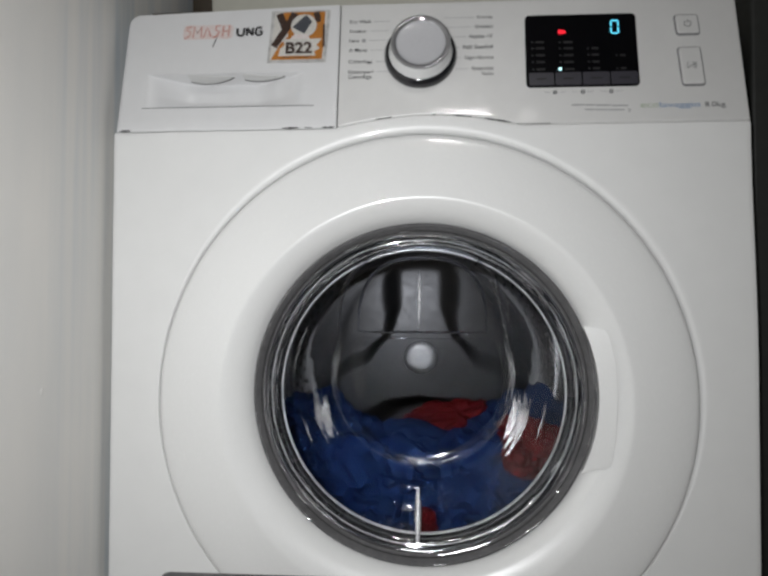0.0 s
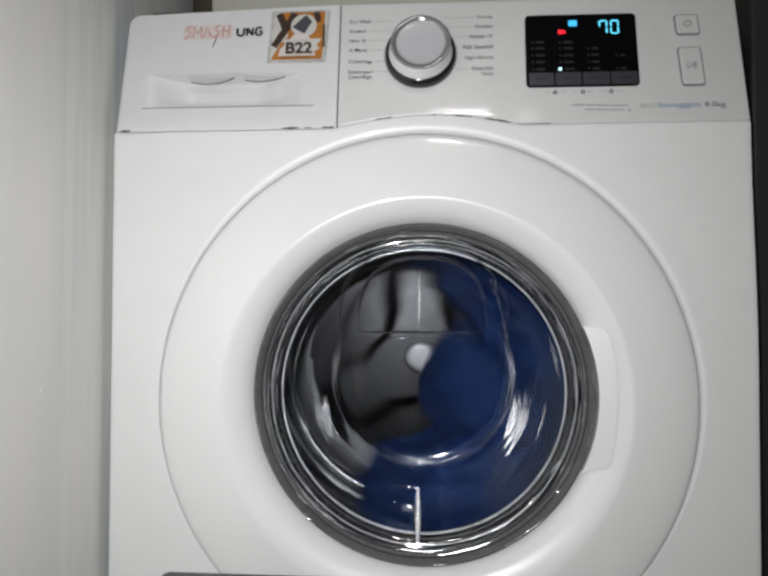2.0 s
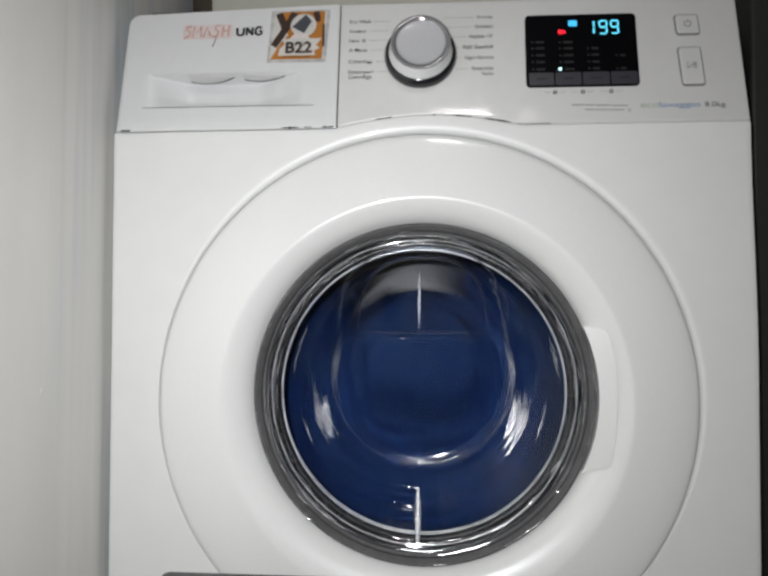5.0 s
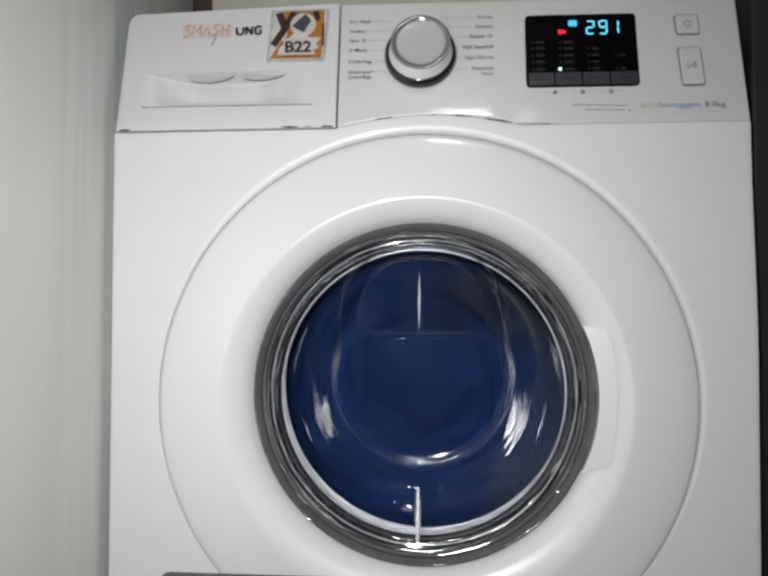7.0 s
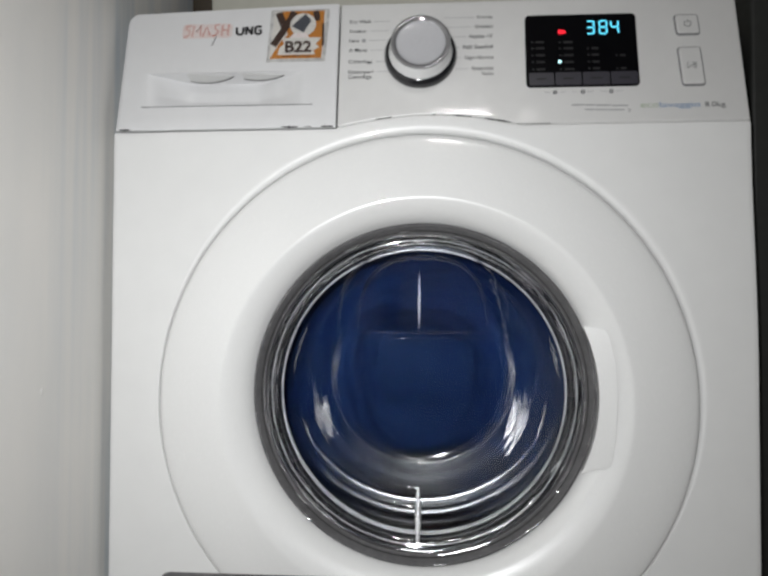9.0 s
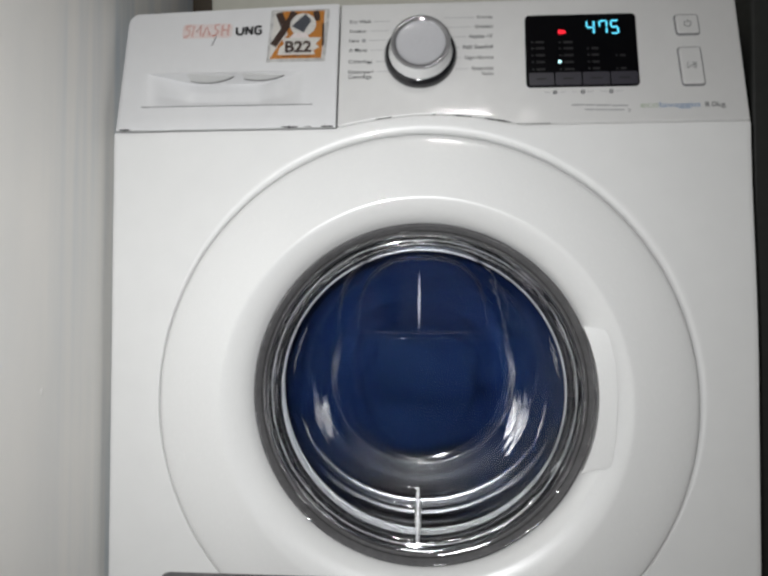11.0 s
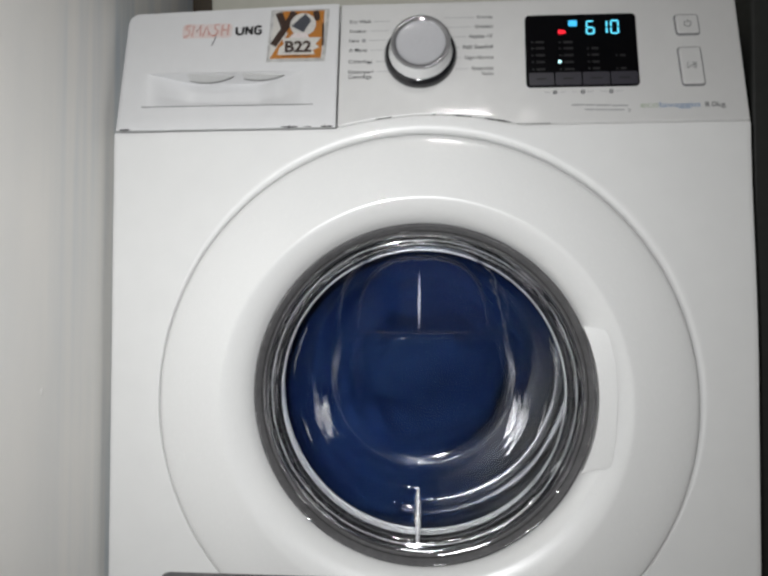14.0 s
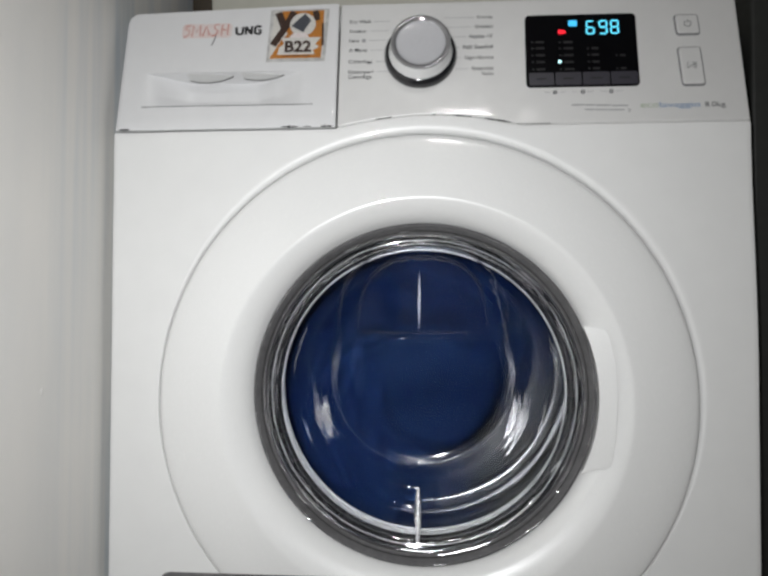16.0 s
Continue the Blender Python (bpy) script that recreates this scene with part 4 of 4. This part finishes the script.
def drum(machine):
    """Steel drum: cylinder, pressed back with three arms, lifters and drain holes."""
    d = new("drum")
    d.parent = machine
    d.matrix_basis = Matrix.Translation((0, 0, 0.485))
    tagged(d, "perforated stainless steel drum")
    A = Matrix.Rotation(radians(90), 4, "X")
    wall = [(0.1610, -0.0720), (0.1650, -0.0740), (0.2180, -0.0790), (0.2340, -0.0860), (0.2380, -0.0950), (0.2380, -0.2500)]
    # broad rounded heel between wall and back, with pressed beads
    for k in range(43):
        a = radians(88 * k / 42)
        q = 0.0 if k % 7 in (0, 6) or k > 27 else 0.0070 * math.sin(math.pi * (k % 7) / 6)
        wall.append((0.1680 + (0.070 - q) * math.cos(a), -0.2600 - (0.118 - q) * math.sin(a)))
    part("drum_wall", lathe(wall[:34], A, 120), STEEL_WALL, d, "ribbed steel drum wall")
    part("drum_heel", lathe(wall[33:], A, 120), HEEL_SHADED, d, "satin steel band of drain holes round the drum back")
    # pressed back: height follows three broad arms and a hub
    bm = bmesh.new()
    n = 216
    radii = [0.0] + [0.0035 * k for k in range(1, 52)] + [0.182]
    rings = []
    for r in radii:
        line = []
        for k in range(n if r else 1):
            a = 2 * math.pi * k / n
            arm = 0.0
            for c in (90, 210, 330):
                t = (math.degrees(a) - c + 180) % 360 - 180
                w = 0.028 + 0.046 * (1 - soft(r, 0.03, 0.090))
                off = abs(math.sin(radians(t))) * r
                arm = max(arm, 1 - soft(off, w, w + 0.018 + 0.016 * soft(r, 0.05, 0.11))) if abs(t) < 90 else arm
            h = 0.378 - 0.0065 * arm * (1 - soft(r, 0.135, 0.176))
            line.append(bm.verts.new((r * math.cos(a), h, r * math.sin(a))))
        rings.append(line)
    for a, b in zip(rings, rings[1:]):
        for k in range(n):
            bm.faces.new(list(dict.fromkeys([a[k % len(a)], a[(k + 1) % len(a)], b[(k + 1) % n], b[k]])))
    part("drum_back", bm, STEEL_SHADED, d, "pressed steel drum back with three broad arms")
    part("hub", lathe([(0.0262, -0.3722), (0.0258, -0.3702), (0.0248, -0.3695), (0.0150, -0.3692), (0.0, -0.3690)], A, 48), HUB_STEEL, d, "polished round hub")
    # drain holes, uncounted
    bm = bmesh.new()
    for j in range(7):
        y = 0.105 + 0.024 * j
        for k in range(60):
            a = 2 * math.pi * (k + 0.5 * (j % 2)) / 60
            if min(abs((math.degrees(a) - c + 180) % 360 - 180) for c in (30, 150, 270)) < 9:
                continue
            m = Matrix.Rotation(-a, 4, "Y")
            vs = [bm.verts.new(m @ Vector((0.2342, y + 0.0036 * math.cos(i * math.pi / 3), 0.0036 * math.sin(i * math.pi / 3)))) for i in range(6)]
            bm.faces.new(vs)
    for deg in (14.7, 29.3, 44.0, 60.0, 68.0, 76.0):
        q = radians(deg)
        out = Vector((math.cos(q), math.sin(q) * 0.75, 0)).normalized()
        side = Vector((-out.y, out.x, 0))
        c = Vector((0.1680 + 0.070 * math.cos(q), 0.2600 + 0.118 * math.sin(q), 0)) - out * 0.0012
        for k in range(60):
            m = Matrix.Rotation(-2 * math.pi * (k + 0.5 * (deg > 20) + 0.5 * (deg > 40) + 0.5 * (deg > 64) + 0.5 * (deg > 72)) / 60, 4, "Y")
            vs = [bm.verts.new(m @ (c + side * 0.0034 * math.cos(i * math.pi / 3) + Vector((0, 0, 0.0034 * math.sin(i * math.pi / 3))))) for i in range(6)]
            bm.faces.new(vs)
    rims = bmesh.new()
    for deg in (60.0, 68.0, 76.0):
        q = radians(deg)
        out = Vector((math.cos(q), math.sin(q) * 0.6, 0)).normalized()
        side = Vector((-out.y, out.x, 0))
        c = Vector((0.1680 + 0.070 * math.cos(q), 0.2600 + 0.118 * math.sin(q), 0)) - out * 0.0012
        for k in range(60):
            m = Matrix.Rotation(-2 * math.pi * (k + 1.0 + 0.5 * (deg > 64) + 0.5 * (deg > 72)) / 60, 4, "Y")
            rows = [[rims.verts.new(m @ (c - out * up_by + side * r * math.cos(i * math.pi / 4) + Vector((0, 0, r * math.sin(i * math.pi / 4))))) for i in range(8)] for r, up_by in ((0.0032, 0.0004), (0.0038, 0.0010), (0.0050, -0.0004))]
            for a, b in zip(rows, rows[1:]):
                for i in range(8):
                    rims.faces.new((a[i], a[(i + 1) % 8], b[(i + 1) % 8], b[i]))
    tagged(part("hole_rims", rims, STEEL_WALL, d, "bright pressed rims of the drain holes"), kind="stuff")
    tagged(part("drain_holes", bm, STEEL_DARK, d, "rows of small dark drain holes"), kind="stuff")
    for c in (30, 150, 270):
        m = Matrix.Rotation(-radians(c), 4, "Y")
        bm = bmesh.new()
        sections = []
        for k in range(15):
            s = k / 14
            y = 0.100 + 0.19 * s
            top = 0.045 * soft(s, 0.0, 0.15) * (1 - soft(s, 0.85, 1.0) * 0.4) + 0.002
            sections.append([bm.verts.new(m @ Vector((0.2348 - top * h, y, w))) for w, h in ((-0.030, 0.0), (-0.018, 0.45), (-0.010, 0.9), (0.0, 1.0), (0.010, 0.9), (0.018, 0.45), (0.030, 0.0))])
        for a, b in zip(sections, sections[1:]):
            for k in range(6):
                bm.faces.new((a[k], a[k + 1], b[k + 1], b[k]))
        bm.faces.new(sections[0])
        part("lifter", bm, LIFTER, d, "dark ribbed drum paddle")
    return d


# ---- laundry ----
def garment(name, seed, size, mat, label, crumple=1.0):
    """A crumpled wet garment: folded lump with deep creases; origin at its middle."""
    bm = bmesh.new()
    bmesh.ops.create_icosphere(bm, subdivisions=5, radius=1.0)
    off = Vector((seed * 3.7, seed * 1.3, seed * 2.1))
    for v in bm.verts:
        p = v.co.copy()
        f = 1.0 + 0.28 * noise.noise(p * 1.4 + off)
        warp = Vector((noise.noise(p * 1.7 + off), noise.noise(p * 1.7 - off), noise.noise(p * 1.7 + off * 2)))
        crease = 1 - abs(noise.noise(p * 2.6 + warp * 0.9 + off))
        fine = 1 - abs(noise.noise(p * 6.0 + warp * 1.5 - off))
        f += crumple * (0.22 * (crease ** 3 - 0.5) + 0.07 * (fine ** 2 - 0.5))
        v.co = Vector((p.x * size[0], p.y * size[1], p.z * size[2])) * f
    return tagged(finish(name, bm, mat), label, "laundry", "laundry in the drum")


def laundry():
    """Each garment with its angle in the heap, its angle in the spinning ring, and its distances from the axis."""
    rows = []
    names = (("blue_shirt", "wet navy blue cotton garment crumpled in the drum"), ("blue_towel", "wet royal blue towel crumpled in the drum"))
    for i in range(9):
        name, label = names[i % 2]
        g = garment(name, 1 + i, (0.074, 0.105, 0.088), (BLUE_CLOTH, BLUE_CLOTH_2)[i % 2], label)
        rows.append((g, -46 + 92 * i / 8, -110 + 220 * i / 8, 0.176, 0.140, 0.225 - 0.02 * (i % 2)))
    core = garment("blue_sheet", 21, (0.110, 0.085, 0.115), BLUE_CLOTH, "wet navy blue sheet crumpled in the drum", 0.35)
    rows.append((core, 0, 20, 0.192, 0.010, 0.245))
    small = garment("red_shirt", 31, (0.044, 0.046, 0.036), RED_CLOTH, "wet red cotton shirt crumpled in the drum")
    rows.append((small, 57, 66, 0.158, 0.06, 0.128))
    back = garment("red_towel", 35, (0.040, 0.050, 0.085), RED_CLOTH, "wet red towel crumpled in the drum")
    rows.append((back, 18, 20, 0.104, 0.05, 0.305))
    sock = garment("red_sock", 38, (0.018, 0.014, 0.012), RED_CLOTH, "small wet red sock against the glass")
    rows.append((sock, 2, 40, 0.165, 0.05, 0.112))
    return rows


# ---- other things ----
def surroundings():
    st = new("step_stool")
    st.matrix_basis = Matrix.Translation((-0.117, -0.165, 0))
    tagged(st, "low dark grey plastic step stool on the floor", "stool")
    top = 0.3632
    part("seat", box_mesh(-0.084, -0.065, top - 0.02, 0.084, 0.065, top, 0.006), GREY_PLASTIC, st)
    for x in (-0.068, 0.068):
        for y in (-0.05, 0.05):
            part("leg", box_mesh(x - 0.01, y - 0.01, 0, x + 0.01, y + 0.01, top - 0.018, 0.002), GREY_PLASTIC, st)
    b = new("storage_box")
    b.matrix_basis = Matrix.Translation((0.10, 0.33, 0.866))
    tagged(b, "beige laminate storage box on top of the machine", "box")
    part("body", box_mesh(-0.358, -0.18, 0, 0.33, 0.22, 0.30, 0.004), BEIGE, b)
    part("lid", box_mesh(-0.362, -0.184, 0.30, 0.334, 0.224, 0.325, 0.004), BEIGE, b)
    w = tagged(finish("wooden_board", box_mesh(-0.290, 0.17, 0.8657, -0.262, 0.52, 1.20, 0.003), DARK_WOOD), "dark brown wooden board standing on the machine", "board")
    # dark slab added for the shaded gap seen above the drawer
    tagged(finish("shade_slab", box_mesh(-0.284, 0.045, 0.8657, -0.200, 0.160, 0.8738, 0.002), DARK_WOOD), "dark slab standing in for the shaded gap on the machine top", "tray")
    c = new("tall_cabinet")
    c.matrix_basis = Matrix.Translation((0.60, 0.40, 0))
    tagged(c, "dark laminate cabinet beside the machine", "cabinet")
    part("body", box_mesh(-0.262, -0.33, 0.05, 0.30, 0.32, 2.1, 0.004), DARK_LAMINATE, c)
    part("plinth", box_mesh(-0.25, -0.31, 0.0, 0.28, 0.30, 0.05), DARK_LAMINATE, c)
    for x, w in ((0.215, 0.145), (0.555, 0.045)):
        l = new("ceiling_lamp")
        l.matrix_basis = Matrix.Translation((x, -2.00, 2.5))
        tagged(l, "white rectangular ceiling lamp, switched on", "lamp", "lamps on the ceiling")
        part("housing", box_mesh(-w - 0.02, -0.075, -0.055, w + 0.02, 0.075, 0.0, 0.006), CEILING_PAINT, l)
        part("diffuser", box_mesh(-w, -0.055, -0.066, w, 0.055, -0.055, 0.004), LAMP_GLOW, l)


room()
washer = new("washing_machine")
tagged(washer, "white front-loading washing machine spinning blue laundry", "washing machine")
cabinet(washer)
console(washer)
programme_print(washer)
knob(washer)
display(washer)
buttons(washer)
drawer_front = drawer(washer)
door(washer)
tub(washer)
lip = gasket_lip(washer)
spinner = drum(washer)
clothes = laundry()
surroundings()

# ---- what moves ----
RPM = ((0.0, 0), (0.84, 0), (0.9, 10), (1.0, 31), (1.1, 40), (1.2, 34), (1.3, 30), (1.4, 38), (1.5, 44), (1.7, 57), (1.8, 65), (1.9, 70), (2.0, 70), (2.1, 71), (2.2, 74), (2.4, 82), (2.5, 90), (2.7, 101), (3.0, 110), (3.3, 126), (3.5, 134), (3.8, 147), (4.0, 160), (4.2, 164), (6.3, 257), (6.4, 268), (6.5, 265), (6.7, 278), (7.0, 291), (7.2, 301), (7.5, 316), (8.0, 339), (8.5, 361), (9.0, 384), (11.5, 498), (12.0, 519), (12.5, 541), (13.0, 564), (13.5, 587), (14.0, 610), (14.5, 632), (15.0, 652), (15.5, 677), (16.0, 698))
# turn of the laundry's middle, degrees anticlockwise from the right, while it lifts and falls
HEAP = ((0.0, -90), (0.65, -90), (0.7, -87), (0.8, -70), (0.9, -50), (1.0, -23), (1.1, -5), (1.2, 12), (1.3, 44), (1.4, 82), (1.5, 134), (1.6, 190), (1.7, 228), (1.8, 256), (1.9, 298), (2.0, 345), (2.1, 376), (2.2, 416), (2.3, 478), (2.4, 560), (2.5, 630), (2.6, 692), (2.7, 765), (2.8, 835), (2.9, 902), (3.0, 962), (3.1, 1030), (3.2, 1110), (3.3, 1192), (3.4, 1278), (3.5, 1355), (3.6, 1442), (3.7, 1532), (4.0, 1835))
# where the thin place in the ring of laundry stands at later times
THIN = ((6.5, 290), (7.0, 40), (7.5, 280), (8.0, 230), (8.5, 235), (9.0, 268), (11.5, 265), (12.0, 320), (12.5, 210), (13.0, 5), (13.5, 330), (14.0, 330), (14.5, 20), (15.0, 250), (15.5, 20), (16.0, 325))
DRUM = ((0.0, 0), (0.65, 0), (0.7, 5), (0.8, 25), (0.9, 47), (1.0, 70), (1.1, 88), (1.2, 106), (1.3, 126), (1.4, 150), (1.5, 178), (1.6, 208), (1.7, 240), (1.8, 277), (1.9, 318), (2.0, 360), (2.1, 402), (2.2, 446), (2.3, 500), (2.4, 560))
# how far the red shirt runs ahead of the laundry's middle
RED_OFFSET = ((0.0, 57), (1.1, 62), (1.25, 30), (1.4, -15), (1.7, 7), (2.1, 24), (2.4, -10), (16.0, -10))
# how far the ring of laundry closes its thin place
RING_FILL = ((0.0, 1.0), (6.5, 1.0), (7.0, 1.14), (7.5, 1.0), (12.5, 1.0), (13.0, 1.14), (13.5, 1.0), (14.0, 1.0), (14.5, 1.14), (15.0, 1.0), (15.5, 1.14), (16.0, 1.0))
SHAKE = ((0.0, 0), (4.2, 0), (6.3, 0.0025), (6.4, 0.001), (6.5, 0.001), (6.6, 0.003), (7.0, 0.0055), (7.5, 0.0015), (8.0, 0.001), (9.0, 0.0015), (9.2, 0.0045), (11.3, 0.0045), (11.5, 0.002), (12.0, 0.0055), (12.5, 0.0025), (12.7, 0.0045), (13.0, 0.0040), (13.5, 0.0035), (14.0, 0.0042), (14.5, 0.0025), (15.0, 0.0015), (15.5, 0.0025), (16.0, 0.0042))
SPREAD = ((0.0, 0.0), (1.2, 0.05), (1.3, 0.2), (1.4, 0.45), (1.5, 0.68), (1.6, 0.78), (1.7, 0.52), (1.8, 0.25), (1.9, 0.24), (2.0, 0.38), (2.1, 0.50), (2.2, 0.80), (2.3, 0.92), (2.5, 0.97), (2.8, 1.0), (16.0, 1.0))


def at(table, t):
    return float(np.interp(t, [r[0] for r in table], [r[1] for r in table]))


def turns():
    """Unrolled angle of the laundry: whole turns are added so that its speed follows the drum's, capped below a quarter turn a step."""
    rows = list(HEAP)
    for t, thin in THIN:
        t0, a0 = rows[-1]
        rate = min(74 * FPS, 6 * at(RPM, (t0 + t) / 2))
        goal = a0 + rate * (t - t0)
        a = thin + 180
        a += 360 * round((goal - a) / 360)
        rows.append((t, a))
    return rows


def motions():
    spin = turns()
    times = [k / FPS for k in range(int(16 * FPS) + 1)]
    middle = np.array([0, 0, 0.485])

    def drum_angle(t):
        return at(DRUM, t) if t < 2.4 else at(spin, t)

    walk(spinner, [(t, pose(0, 0, 0.485, 0, -drum_angle(t), 0)) for t in times])
    for ob, heap, ring, r_heap, r_ring, depth in clothes:
        rows = []
        kind = ob.name
        for t in times:
            s = at(SPREAD, t)
            turn = at(RED_OFFSET, t) if kind == "red_shirt" else heap + (ring * at(RING_FILL, t) - heap) * s
            a = radians(at(spin, t) + turn)
            if kind.startswith("red"):
                # the shirt shows at the rim twice more; the other two are buried after the first lift
                buried = max(soft(t, 2.42, 2.55), soft(t, 1.72, 1.82) * (1 - soft(t, 2.0, 2.1))) if kind == "red_shirt" else soft(t, 1.25, 1.4) if kind == "red_sock" else soft(t, 0.85, 1.15)
                r = r_heap + (r_ring - r_heap) * buried * s + (0.165 - r_heap) * buried * (1 - s)
                y = depth + (0.31 - depth) * buried
            else:
                r = r_heap + (r_ring - r_heap) * s
                y = depth - 0.026 * s
            rows.append((t, pose(r * math.cos(a), y, 0.485 + r * math.sin(a), 0, -math.degrees(a), 0)))
        walk(ob, rows)
    # the lip swings up and to the free side as the tub shakes
    walk(lip, [(t, pose(0.5 * q, 0, 0.87 * q)) for t, q in SHAKE])
    # the drawer front rattles a millimetre out of place as the drum speeds up
    shift = pose(-0.0006, -0.0004, 0.0009)
    walk(drawer_front, [(0.0, pose(0, 0, 0)), (4.2, pose(0, 0, 0)), (6.3, shift), (11.0, shift), (16.0, pose(-0.0009, -0.0004, 0.0011))])
    # display: a new number every tenth of a second; unlit bars sit below the window's surface
    sunk = Matrix.Translation(OUT * -0.003)
    step = 1 / FPS
    numbers = [(k / 10, f"{round(at(RPM, k / 10)):3d}") for k in range(161)]
    for (i, key), ob in segments.items():
        states = [(t, n[i] != " " and key in LIT[n[i]]) for t, n in numbers]
        rows = [(0.0, Matrix() if states[0][1] else sunk)]
        for (t0, s0), (t1, s1) in zip(states, states[1:]):
            if s0 != s1:
                rows += [(t1 - 2 * step, Matrix() if s0 else sunk), (t1 - step, Matrix() if s1 else sunk)]
        rows.append((16.0, Matrix() if states[-1][1] else sunk))
        walk(ob, rows)
    rows, lit = [(0.0, sunk)], False
    for t in (0.87, 1.37, 1.77, 2.17, 2.6, 2.9, 3.4, 3.67, 4.13, 4.5, 4.95, 5.35, 5.8, 6.2, 6.63, 7.03, 7.47, 7.87, 8.3, 8.7, 9.15, 9.55, 10.0, 10.4, 10.85, 11.25, 11.63, 11.93, 12.4, 12.7, 13.2, 13.63, 13.93, 14.4, 14.7, 15.13, 15.63):
        rows += [(t, sunk if not lit else Matrix()), (t + step, Matrix() if not lit else sunk)]
        lit = not lit
    walk(lamps["door_icon"], rows + [(16.0, Matrix() if lit else sunk)])
    rise = Matrix.Translation((PANEL.to_3x3() @ Vector((0, up(0.7983) - up(0.7908), 0))))
    walk(lamps["speed_dot"], [(0.0, Matrix()), (8.63, Matrix()), (8.67, rise), (16.0, rise)])


motions()
